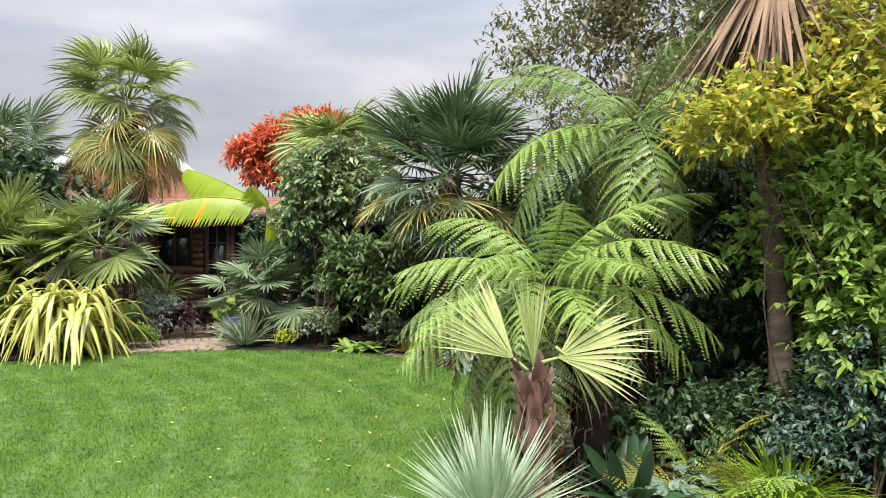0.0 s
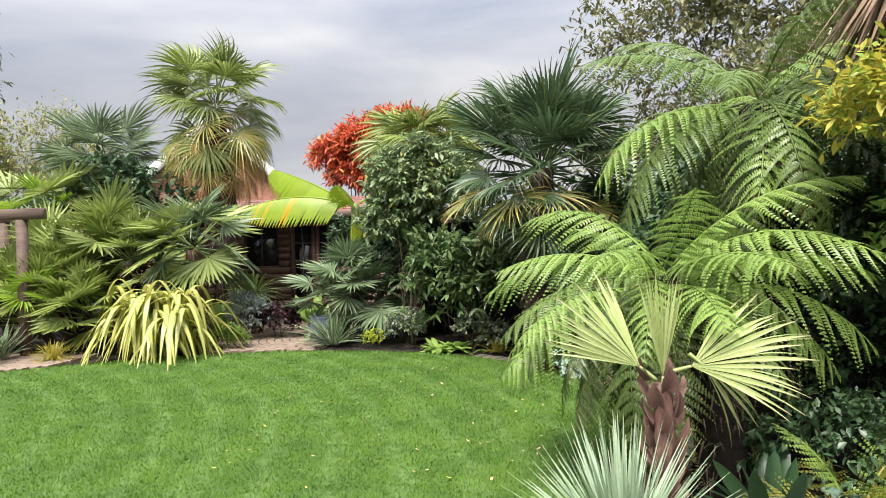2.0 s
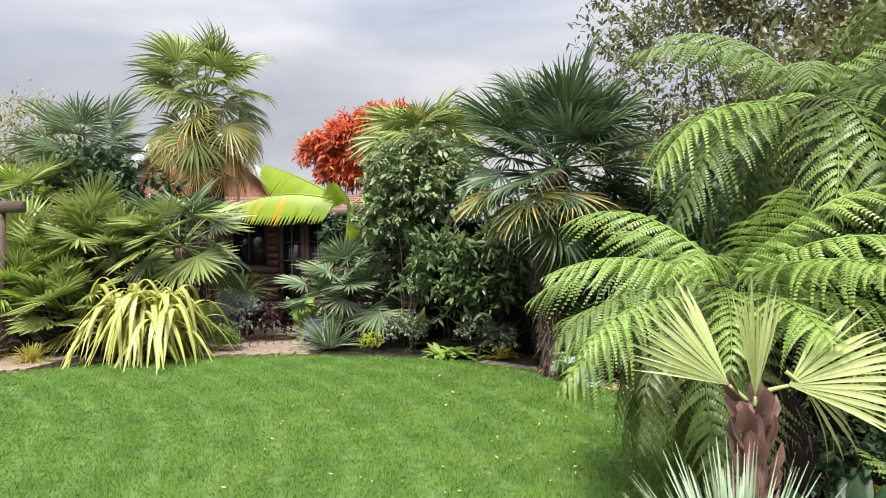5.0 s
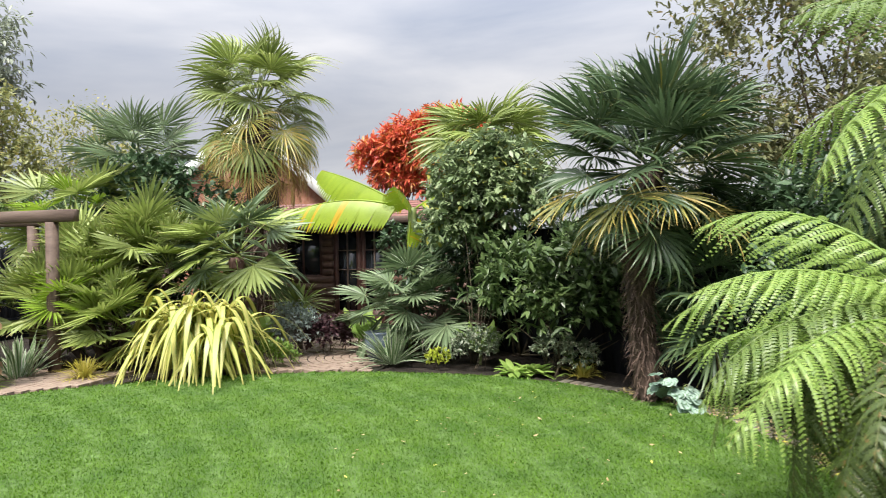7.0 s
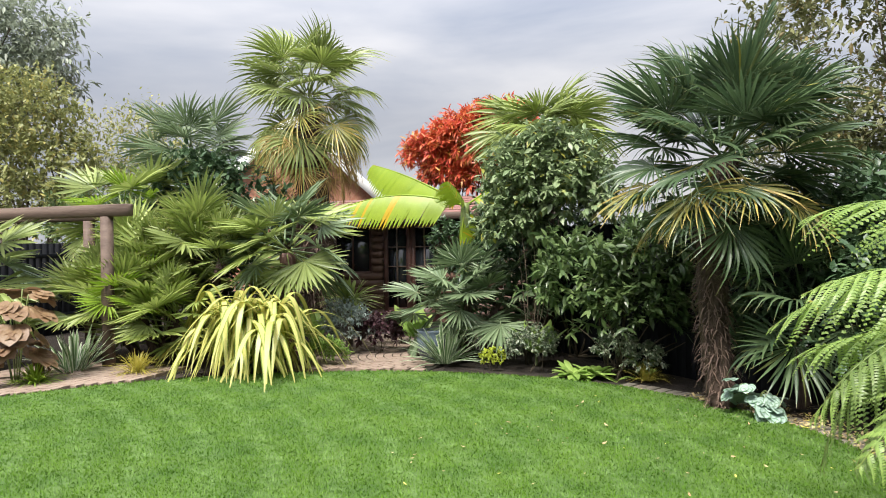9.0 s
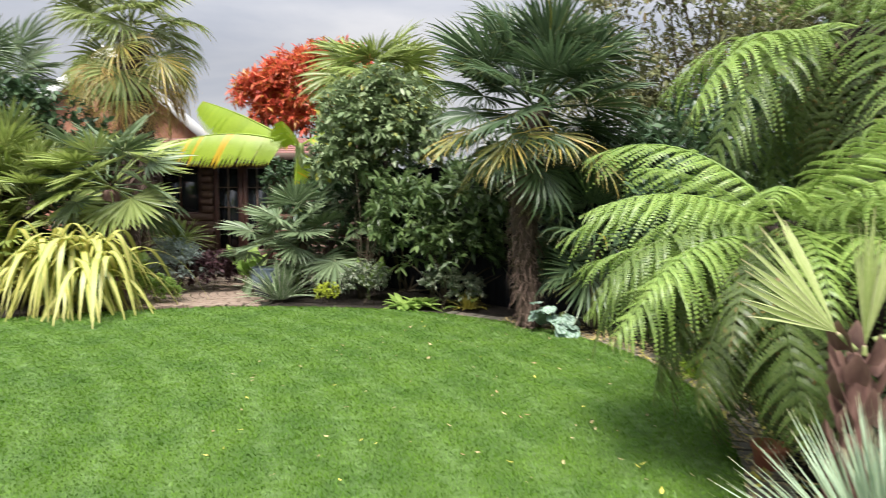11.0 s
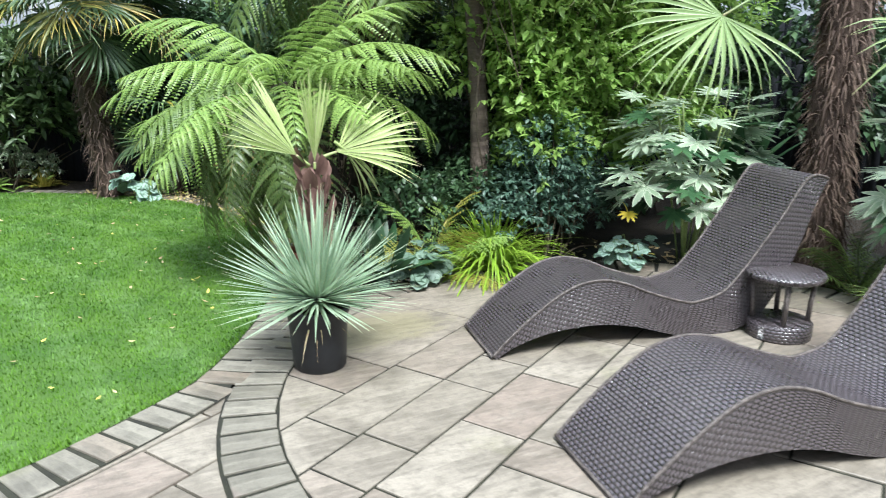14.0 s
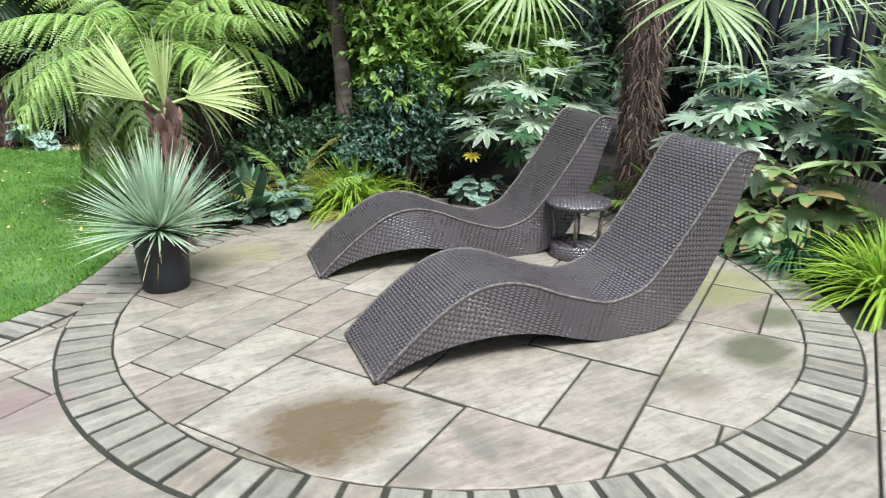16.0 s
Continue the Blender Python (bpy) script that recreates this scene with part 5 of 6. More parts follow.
# ---------------------------------------------------------------- banana, sumac
ban = thing("banana_plant", "banana plant with broad yellow-green leaves", "banana plant", -4.3, 12.65, 0.0)
stem(ban, "trunk", [(0, 0, -0.05), (0, 0, 1.2), (0, 0, 2.3)], (0.12, 0.1, 0.07), M["stem_green"], 151, 12, 0.05)


def banana_leaf(name, seed, length, width, sag):
    """A long paddle with a stout midrib, torn into strips across."""
    rng = np.random.default_rng(seed)
    sh = Shape()
    u = np.linspace(0, 1, 16)
    rib = np.stack([0 * u, length * u, -sag * length * u ** 2.2], 1)
    tube(sh, rib, np.linspace(0.02, 0.005, 16), 6)
    n = 34
    for side in (-1, 1):
        f = np.linspace(0.14, 0.99, n)
        w = width / 2 * np.sin(np.pi * np.clip(f * 0.86 + 0.1, 0, 1)) ** 0.6
        b = np.stack([np.interp(f, u, rib[:, i]) for i in range(3)], 1)
        d = np.stack([side * np.ones(n), 0.25 + 0 * f, -0.75 - 0.25 * f], 1) + rng.normal(0, 0.02, (n, 3))
        blades(sh, b, d, np.tile([[0.0, 1.0, -0.5 * sag]], (n, 1)), w, length * 0.85 / n * 1.18, 0.45 + 0.12 * np.repeat(rng.random(9), 4)[:n], 4, "strap", 0.0, 3)
    return sh.mesh(name, M["banana"])


for az, el, ln, wd, sg in ((182, 22, 2.1, 0.9, 0.42), (160, 34, 1.85, 1.0, 0.14), (250, 55, 0.55, 0.6, 0.3), (15, 34, 1.35, 0.6, 0.08), (262, -70, 0.65, 0.4, 0.05)):
    part("banana_leaf", banana_leaf("banana_leaf", int(az), ln, wd, sg), ban, "", Matrix.Translation((0, 0, 2.25)) @ pose(0, 0, 0, 0, 0, az - 90) @ pose(0, 0, 0, el, -22 if 150 < az < 230 else 0, 0))

SUM = [(-0.65, 0, 3.8, 0.6, 0.6, 0.35), (0.25, 0, 4.25, 0.75, 0.6, 0.4), (0.95, 0.2, 4.55, 0.65, 0.6, 0.4), (0.0, 0.1, 3.7, 0.7, 0.6, 0.4), (1.2, 0.2, 3.9, 0.8, 0.6, 0.55), (0.5, 0.1, 3.2, 0.7, 0.5, 0.45), (-0.3, 0, 3.3, 0.5, 0.5, 0.35)]
sumac = shrub("sumac_tree", "staghorn sumac in bright red and orange autumn leaf", -5.95, 18.0, SUM, 2100, 11, 0.19, M["red"], 161, 0.05, category="tree", ratio=0.24, reach=0.55, droop=0.35, profile="lance", k=3)
rng = np.random.default_rng(162)
for i in range(16):
    b = SUM[i % 3]
    a = rng.random() * 6.28
    x, y = b[0] + b[3] * 0.8 * math.cos(a), b[1] + b[4] * 0.5 * math.sin(a)
    z = b[2] + b[5] * (0.75 + 0.35 * rng.random())
    part("seed_head", tube(Shape(), [(x, y, z), (x + 0.02, y, z + 0.06), (x + 0.03, y, z + 0.14), (x + 0.05, y, z + 0.2)], (0.02, 0.045, 0.035, 0.008), 7, 0.3, rng).mesh("seed_head", M["maroon"]), sumac, "dark red seed cone")

# ---------------------------------------------------------------- shrubs of the far border
shrub("climbing_shrub", "dense climber with mid-green lobed leaves", -3.15, 11.65, [(0.15, 0, 2.45, 0.65, 0.5, 0.6), (0.55, 0, 2.2, 0.6, 0.5, 0.7), (-0.25, 0.1, 1.85, 0.45, 0.5, 0.45), (0.4, 0.1, 2.95, 0.45, 0.4, 0.3)], 1500, 7, 0.11, M["climber"], 171, 0.012, ratio=0.5, reach=0.3, droop=0.4)
shrub("laurel_shrub", "glossy dark laurel with pale new leaves", -1.85, 11.0, [(-0.5, 0, 1.1, 0.55, 0.5, 0.6), (0.3, 0.1, 1.35, 0.6, 0.5, 0.5), (0.1, -0.1, 0.7, 0.6, 0.4, 0.45), (0.7, 0.1, 0.9, 0.4, 0.4, 0.6)], 700, 7, 0.14, M["shrub"], 173, 0.025, ratio=0.36, profile="lance", k=3)
shrub("dark_hedge_shrub", "dark evergreen shrub filling the border behind", -2.6, 12.5, [(-0.9, 0, 0.9, 0.8, 0.5, 0.9), (0.2, 0, 1.0, 0.9, 0.5, 1.0), (1.4, -0.3, 0.9, 0.9, 0.5, 0.9), (2.2, -0.8, 1.2, 0.8, 0.6, 1.2)], 1500, 7, 0.11, M["shrub_dark"], 175, 0.03, group="dark evergreen shrubs", reach=0.25)
shrub("dark_hedge_shrub", "dark evergreen shrub behind the tree ferns", 1.0, 7.6, [(-0.3, 0.6, 0.9, 0.6, 0.6, 0.9), (0.8, 0, 1.2, 0.8, 0.5, 1.2), (1.8, -0.4, 1.3, 0.8, 0.5, 1.3), (0.2, 0.4, 1.9, 0.7, 0.6, 0.6)], 1700, 7, 0.1, M["shrub_dark"], 177, 0.008, group="dark evergreen shrubs", reach=0.25)
shrub("dark_hedge_shrub", "dark evergreen shrub along the fence", 4.3, 6.0, [(-1.0, 0, 1.2, 0.9, 0.4, 1.2), (0.3, -0.2, 1.1, 0.9, 0.5, 1.1), (1.3, -0.8, 1.2, 0.7, 0.8, 1.3)], 1300, 7, 0.11, M["shrub_dark"], 179, 0.008, group="dark evergreen shrubs", reach=0.25)
shrub("dark_hedge_shrub", "dark leafy shrub beneath the windmill palm", -9.2, 12.6, [(0, 0, 2.75, 0.9, 0.5, 0.6), (-0.4, 0, 1.8, 1.0, 0.5, 0.8), (0.8, 0, 1.9, 0.9, 0.5, 0.9), (0.2, 0, 0.8, 1.6, 0.5, 0.8)], 1500, 6, 0.14, M["shrub_dark"], 181, 0.03, group="dark evergreen shrubs", reach=0.25)
shrub("dark_hedge_shrub", "dark evergreen shrub beside the cabin", -4.2, 14.2, [(-0.6, 0, 1.4, 0.6, 0.5, 0.8), (0.4, 0, 1.3, 0.8, 0.5, 1.2), (1.2, 0, 2.0, 0.9, 0.5, 1.0)], 900, 7, 0.12, M["shrub_dark"], 183, 0.03, group="dark evergreen shrubs", reach=0.25)
shrub("dark_hedge_shrub", "dark leafy shrub between palm trunk and fence", 0.1, 10.3, [(-0.2, 0, 0.7, 0.6, 0.5, 0.7), (0.5, -0.6, 0.9, 0.6, 0.6, 0.9), (0.9, -1.4, 0.9, 0.5, 0.6, 0.9), (0.2, 0, 1.6, 0.8, 0.5, 0.6), (0.9, -1.0, 1.8, 0.7, 0.6, 0.7)], 1500, 8, 0.12, M["shrub_dark"], 184, 0.03, group="dark evergreen shrubs", reach=0.3, ratio=0.4)
shrub("mid_green_shrub", "mid-green leafy shrub at the bed behind the tree fern", 0.75, 8.3, [(0, 0, 0.7, 0.35, 0.5, 0.7), (0.3, -0.5, 1.2, 0.4, 0.5, 0.6), (0.1, 0.5, 1.3, 0.5, 0.5, 0.5)], 800, 8, 0.1, M["shrub"], 186, 0.015, ratio=0.4, reach=0.35)
shrub("variegated_shrub", "small cream-edged evergreen shrub", -2.98, 11.05, [(0, 0, 0.28, 0.32, 0.25, 0.24)], 200, 7, 0.05, M["varieg"], 185, 0.01, group="cream-edged shrubs", ratio=0.55)
shrub("variegated_shrub", "small cream-edged evergreen shrub", -1.9, 10.75, [(0, 0, 0.34, 0.24, 0.25, 0.2), (0.3, 0, 0.24, 0.25, 0.2, 0.2)], 220, 7, 0.055, M["varieg"], 187, 0.01, group="cream-edged shrubs", ratio=0.5)
shrub("lime_bush", "tiny lime-yellow bush at the lawn edge", -3.5, 11.05, [(0, 0, 0.12, 0.15, 0.15, 0.13)], 110, 6, 0.035, M["lime"], 189, 0.006, ratio=0.6)
shrub("silver_bush", "silver-leaved bush beside the brick path", -5.95, 11.75, [(0, 0, 0.4, 0.3, 0.3, 0.35)], 230, 8, 0.075, M["silver"], 191, 0.01, ratio=0.3)
shrub("maroon_bush", "low dark maroon-leaved bush beside the path", -5.5, 12.0, [(0, 0, 0.28, 0.33, 0.3, 0.28)], 200, 7, 0.08, M["maroon"], 193, 0.01, ratio=0.6)
shrub("low_green_bush", "low bright green bush at the lawn corner", -5.85, 10.85, [(0, 0, 0.16, 0.3, 0.22, 0.17)], 170, 7, 0.05, M["shrub_light"], 195, 0.006, ratio=0.5)

strap = thing("yellow_strap_plant", "yellow variegated strap-leaved plant with drooping leaves", "plant", -6.68, 10.2, 0.0)
SL = [blades(Shape(), [(0, 0, 0)], [(0, 1, t)], [(1, 0, 0)], 1.75, 0.095, d, 11, "strap", 0.25, 3, 2.6).mesh("leaf", M["strap"]) for t, d in ((1.5, 1.2), (1.05, 1.1), (0.7, 0.95), (2.4, 1.3))]
rr = random.Random(201)
for i in range(230):
    part("leaf", SL[i % 4], strap, "", Matrix.Translation((rr.uniform(-0.42, 0.62), rr.uniform(-0.15, 0.15), rr.uniform(0.05, 0.72))) @ pose(0, 0, 0, 0, 0, i * 137.5) @ Matrix.Scale(rr.uniform(0.6, 1.0), 4))
part("stem", boughs(202, [(0, 0, 0.3, 0.2, 0.1, 0.1)], (0, 0, -0.03), 0.02, 6).mesh("stem", M["stem_green"]), strap)

iris = thing("striped_sword_plant", "white-striped sword-leaved plant by the path", "plant", -4.2, 11.15, 0.0)
tuft(iris, "leaves", M["white_strap"], 211, 90, 0.75, 0.035, 15, 85, 0.25, 0.02, 0.1)
iris2 = thing("striped_sword_plant", "pale green iris clump under the fan palms", "plant", -8.9, 9.5, 0.0)
tuft(iris2, "leaves", M["white_strap"], 212, 60, 0.75, 0.04, 25, 85, 0.25, 0.02, 0.2)
for nm, lab, x, y, mat, n, ln, wd, dr, s in (
        ("golden_grass", "golden ornamental grass tuft at the lawn edge", -8.0, 9.65, "gold_grass", 170, 0.5, 0.012, 0.5, 213),
        ("green_grass_tuft", "green grass tuft at the lawn edge", -8.75, 8.75, "grass", 150, 0.45, 0.014, 0.45, 214),
        ("bright_grass_tuft", "bright green arching grass at the patio edge", 1.58, 4.72, "grass", 480, 0.85, 0.013, 0.65, 215),
        ("dark_grass_tuft", "dark green mondo grass beside the patio", 3.4, 2.36, "dark_grass", 300, 0.42, 0.012, 0.6, 216),
        ("dark_grass_tuft", "dark green mondo grass beside the patio", 3.34, 2.0, "dark_grass", 340, 0.48, 0.012, 0.6, 217),
        ("bright_grass_tuft", "bright green arching grass beside the patio", 3.3, 1.4, "grass", 420, 0.75, 0.014, 0.55, 218),
        ("dark_grass_tuft", "dark green mondo grass below the rodgersia", 3.55, 1.85, "dark_grass", 300, 0.45, 0.012, 0.6, 225),
        ("green_grass_tuft", "small grass tuft under the tree fern", 0.75, 5.75, "grass", 90, 0.35, 0.012, 0.5, 219),
        ("green_grass_tuft", "small grass tuft at the brick edging", 0.45, 7.4, "grass", 120, 0.42, 0.012, 0.5, 220),
        ("golden_grass", "small golden grass among the low plants", -1.55, 10.65, "gold_grass", 90, 0.35, 0.01, 0.4, 221),
        ("cordyline_clump", "spiky cordyline below the cabin window", -6.2, 12.4, "fan_light", 110, 0.6, 0.04, 0.35, 222)):
    t = thing(nm, lab, "grass", x, y, 0.0)
    zz = 0.75 if nm == "cordyline_clump" else 0.0
    tuft(t, "leaves", M[mat], s, n, ln, wd, 20 if not zz else -20, 88, dr, zz, 0.09)
    if zz:
        stem(t, "trunk", [(0, 0, -0.05), (0, 0, 0.4), (0, 0, 0.78)], (0.05, 0.05, 0.05), M["bark"], 5, 8)
for x, y, s, ln in ((-5.35, 12.9, 231, 0.8), (-5.05, 12.5, 232, 0.6), (-3.0, 11.5, 233, 0.65), (-6.8, 12.3, 234, 0.7)):
    t = thing("canna_plant", "broad-leaved canna with upright green leaves", "plant", x, y, 0.0, "cannas by the cabin")
    tuft(t, "leaves", M["shrub_light"], s, 12, ln, 0.2, 35, 85, 0.3, 0.15, 0.06, "lance", 7, 0.3)
    stem(t, "stem", [(0, 0, -0.03), (0, 0, 0.2), (0, 0, 0.4)], (0.02, 0.02, 0.015), M["stem_green"], s, 7, 0.05)
for x, y, s in ((-2.4, 10.7, 241), (-2.15, 10.75, 242)):
    t = thing("hosta", "low hosta with broad ribbed green leaves", "plant", x, y, 0.0, "hostas at the lawn edge")
    tuft(t, "leaves", M["shrub_light"], s, 34, 0.34, 0.1, 12, 60, 0.5, 0.02, 0.08, "lance", 6, 0.3)
blue = thing("blue_pot", "blue-grey glazed pot beside the path", "pot", -4.5, 11.5, 0.0)
part("body", turned(Shape(), [(0.0, 0.0), (0.14, 0.0), (0.2, 0.15), (0.22, 0.3), (0.2, 0.4), (0.22, 0.43), (0.19, 0.43), (0.17, 0.38), (0.0, 0.36)], 28).mesh("body", M["blue_pot"]), blue)

tp = thing("terracotta_pot", "small terracotta pot half hidden by leaves", "pot", 0.28, 5.5, -0.02)
part("body", turned(Shape(), [(0.0, 0.0), (0.07, 0.0), (0.09, 0.12), (0.1, 0.125), (0.1, 0.15), (0.09, 0.15), (0.085, 0.12), (0.0, 0.11)], 24).mesh("body", M["terracotta"]), tp)
sp = thing("garden_spotlight", "small black garden spotlight beside the edging", "lamp", 0.46, 7.7, -0.03)
part("housing", box(Shape(), -0.07, 0.07, -0.05, 0.05, 0.05, 0.17, 0.012).mesh("housing", M["plastic"]), sp)
part("spike", tube(Shape(), [(0, 0, -0.05), (0, 0, 0.0), (0, 0, 0.055)], 0.012, 8).mesh("spike", M["plastic"]), sp)

FL = [fern_leaf("frond", M["fern_old_shaded"], 251, 0.55, 20, 0.13, 8, 0.6, 0.2), fern_leaf("frond", M["fern"], 252, 0.55, 20, 0.13, 8, 0.5, 0.2)]
FG = [fern_leaf("frond", M["fern_gold"], 253, 0.55, 20, 0.14, 8, 0.5, 0.2), FL[1]]
for nm, lab, x, y, fans, n, k, s in (
        ("yellowing_fern", "low fern with yellowing fronds at the patio edge", 1.12, 4.85, FG, 12, 1.25, 254),
        ("lady_fern", "green fern between the lounger and the fatsia", 3.38, 3.1, FL, 18, 0.95, 255),
        ("lady_fern", "green fern under the palm trunk", 3.2, 3.85, FL, 14, 0.9, 256),
        ("lady_fern", "small green fern in the lawn border", -1.6, 10.8, FL, 10, 0.7, 257),
        ("lady_fern", "green fern at the patio corner", 3.75, 1.5, FL, 14, 1.0, 258)):
    t = thing(nm, lab, "fern", x, y, 0.0, "border ferns")
    crown(t, "frond", fans, n, 0.1, s, 18, 68, 0.03, (k * 0.8, k * 1.1))

# ---------------------------------------------------------------- right-hand border
shrub("golden_shrub", "tall shrub with golden yellow leaves", 2.3, 5.15, [(-0.65, -0.35, 2.25, 0.5, 0.4, 0.28), (0.0, -0.4, 2.65, 0.5, 0.4, 0.45), (-0.95, -0.3, 2.2, 0.35, 0.3, 0.22), (0.4, -0.3, 2.4, 0.6, 0.4, 0.5), (0.9, -0.3, 2.8, 0.5, 0.4, 0.5), (1.3, -0.2, 2.3, 0.6, 0.4, 0.45)], 2000, 8, 0.065, M["yellow"], 261, 0.014, ratio=0.5, reach=0.5)
shrub("fresh_green_shrub", "tall airy shrub with fresh green leaves", 2.6, 5.35, [(-0.5, 0, 1.5, 0.55, 0.3, 0.65), (0.3, 0, 1.7, 0.6, 0.35, 0.6), (0.9, 0, 1.3, 0.5, 0.35, 0.7), (-0.35, -0.15, 0.95, 0.4, 0.3, 0.4), (0.2, 0, 2.3, 0.8, 0.4, 0.5), (0.4, -0.2, 0.8, 0.6, 0.3, 0.5), (1.1, -0.1, 0.9, 0.5, 0.3, 0.6), (1.2, -0.3, 1.9, 0.6, 0.3, 0.6), (0.3, -0.45, 1.5, 0.5, 0.25, 0.6), (-0.3, -0.4, 1.0, 0.4, 0.2, 0.5), (-0.5, -0.4, 1.35, 0.35, 0.2, 0.5), (0.0, -0.55, 1.3, 0.4, 0.2, 0.5), (0.1, -0.5, 0.8, 0.35, 0.2, 0.35), (-0.55, -0.5, 0.95, 0.3, 0.2, 0.5), (-0.5, -0.5, 1.75, 0.35, 0.2, 0.45)], 5000, 8, 0.075, M["shrub_light"], 263, 0.007, ratio=0.55, reach=0.5, inner=0.3)
shrub("mixed_evergreen_shrub", "evergreen shrub between trunk and fence", 1.55, 6.3, [(0, 0, 1.1, 0.5, 0.3, 0.9), (0.6, -0.2, 1.5, 0.6, 0.3, 1.0), (1.5, 0.0, 1.6, 0.8, 0.3, 0.9), (0.3, -0.2, 0.5, 0.8, 0.3, 0.4)], 1700, 7, 0.085, M["shrub_dark"], 265, 0.007, ratio=0.5, reach=0.4)
shrub("blue_green_shrub", "blue-green small-leaved evergreen shrub", 2.05, 4.75, [(0, 0, 0.75, 0.3, 0.25, 0.38), (-0.15, 0, 0.35, 0.4, 0.25, 0.3), (0.3, 0, 0.35, 0.3, 0.25, 0.28), (0.1, 0.05, 0.5, 0.4, 0.25, 0.35)], 800, 9, 0.042, M["shrub_blue"], 267, 0.015, ratio=0.5, reach=0.4)
shrub("low_evergreen", "low spreading evergreen behind the grasses", 1.2, 5.2, [(0, 0, 0.35, 0.5, 0.3, 0.28), (0.5, 0, 0.45, 0.35, 0.25, 0.3)], 420, 8, 0.06, M["shrub_dark"], 269, 0.012, ratio=0.5)
ASP = thing("aspidistra", "aspidistra with broad dark upright leaves", "plant", 0.7, 4.78, 0.0)
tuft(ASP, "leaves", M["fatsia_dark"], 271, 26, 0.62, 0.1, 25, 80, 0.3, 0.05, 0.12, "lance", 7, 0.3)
HE = [lobed_leaf("leaf", M["heuchera"], 272, 0.075, 5, 250, 0.03, 0.22, 2.2), lobed_leaf("leaf", M["heuchera"], 273, 0.085, 5, 240, 0.03, 0.22, 2.2)]
hand_plant("heuchera", "silvery veined low heuchera at the patio edge", 0.92, 4.72, 0.1, HE, 70, 0.34, 0.2, 0.16, 274, "plant", 0.003)
BR = [lobed_leaf("leaf", M["brunnera"], 275, 0.07, 5, 200, 0.02, 0.22, 2.0)]
hand_plant("brunnera", "frosted silver brunnera under the shrubs", 2.5, 4.3, 0.1, BR, 34, 0.26, 0.14, 0.14, 276, "plant", 0.003)
BE = [lobed_leaf("leaf", M["brunnera"], 277, 0.12, 5, 190, 0.04, 0.22, 2.2)]
hand_plant("bergenia", "pale broad-leaved plant at the lawn edge", -0.55, 9.1, 0.14, BE, 22, 0.28, 0.2, 0.25, 278, "plant", 0.006)
FA = [lobed_leaf("leaf", M["fatsia"], s, 0.21, 9, 250, 0.16, 0.06, 0.72) for s in (281, 282)]
# Darker copy of the same leaf, shade painted into its colour.
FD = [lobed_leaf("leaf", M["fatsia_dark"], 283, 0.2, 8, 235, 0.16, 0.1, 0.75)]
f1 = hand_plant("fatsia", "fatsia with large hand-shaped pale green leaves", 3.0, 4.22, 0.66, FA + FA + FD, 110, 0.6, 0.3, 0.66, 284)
part("leaf", lobed_leaf("leaf", M["yellow_leaf"], 285, 0.09, 8, 235, 0.12, 0.22, 0.85), f1, "yellowed leaf", pose(-0.6, 0.06, 0.5, -30, 0, 160))
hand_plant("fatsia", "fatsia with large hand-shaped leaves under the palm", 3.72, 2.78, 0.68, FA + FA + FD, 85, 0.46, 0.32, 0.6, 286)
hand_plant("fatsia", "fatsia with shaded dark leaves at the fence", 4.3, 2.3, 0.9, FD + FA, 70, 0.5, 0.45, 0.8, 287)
RO = [lobed_leaf("leaf", M["rodgersia"], s, 0.19, 6, 320, 0.1, 0.22, 1.05) for s in (288, 289)]
hand_plant("rodgersia", "rodgersia with bronzed fingered leaves beside the patio", 3.66, 2.26, 0.28, RO, 60, 0.4, 0.3, 0.34, 290)
corner = thing("dwarf_fan_palm", "young fan palm with broad pale green fans at the patio corner", "palm", 4.1, 1.75, 0.0, "dwarf fan palms")
stem(corner, "trunk", [(0, 0, -0.05), (0, 0, 0.35), (0, 0, 0.7)], (0.07, 0.07, 0.06), M["hair"], 291, 10, 0.2)
crown(corner, "fan_leaf", [fan_leaf("fan_leaf", M["fan_patio"], s, 0.42, 16, 170, 0.4, 0.15, 1.0, "fan", 10, 4.0) for s in (292, 297)], 24, 0.78, 298, 6, 75, 0.05, (0.85, 1.1))
t = thing("broad_leaf_plant", "tall dark broad-leaved plant behind the fatsia", "plant", 3.5, 4.35, 0.0)
tuft(t, "leaves", M["fatsia_dark"], 293, 26, 0.75, 0.14, 45, 85, 0.3, 0.5, 0.15, "lance", 7, 0.3)
stem(t, "stem", [(0, 0, -0.03), (0, 0, 0.3), (0, 0, 0.6)], (0.03, 0.03, 0.02), M["stem_green"], 294, 8, 0.05)
BZ = [lobed_leaf("leaf", M["bronze"], 295, 0.22, 5, 170, 0.1, 0.22, 1.6)]
hand_plant("bronze_plant", "bronze-leaved broad plant beside the lawn", -9.0, 8.7, 0.5, BZ, 40, 0.38, 0.3, 0.8, 296, "plant")

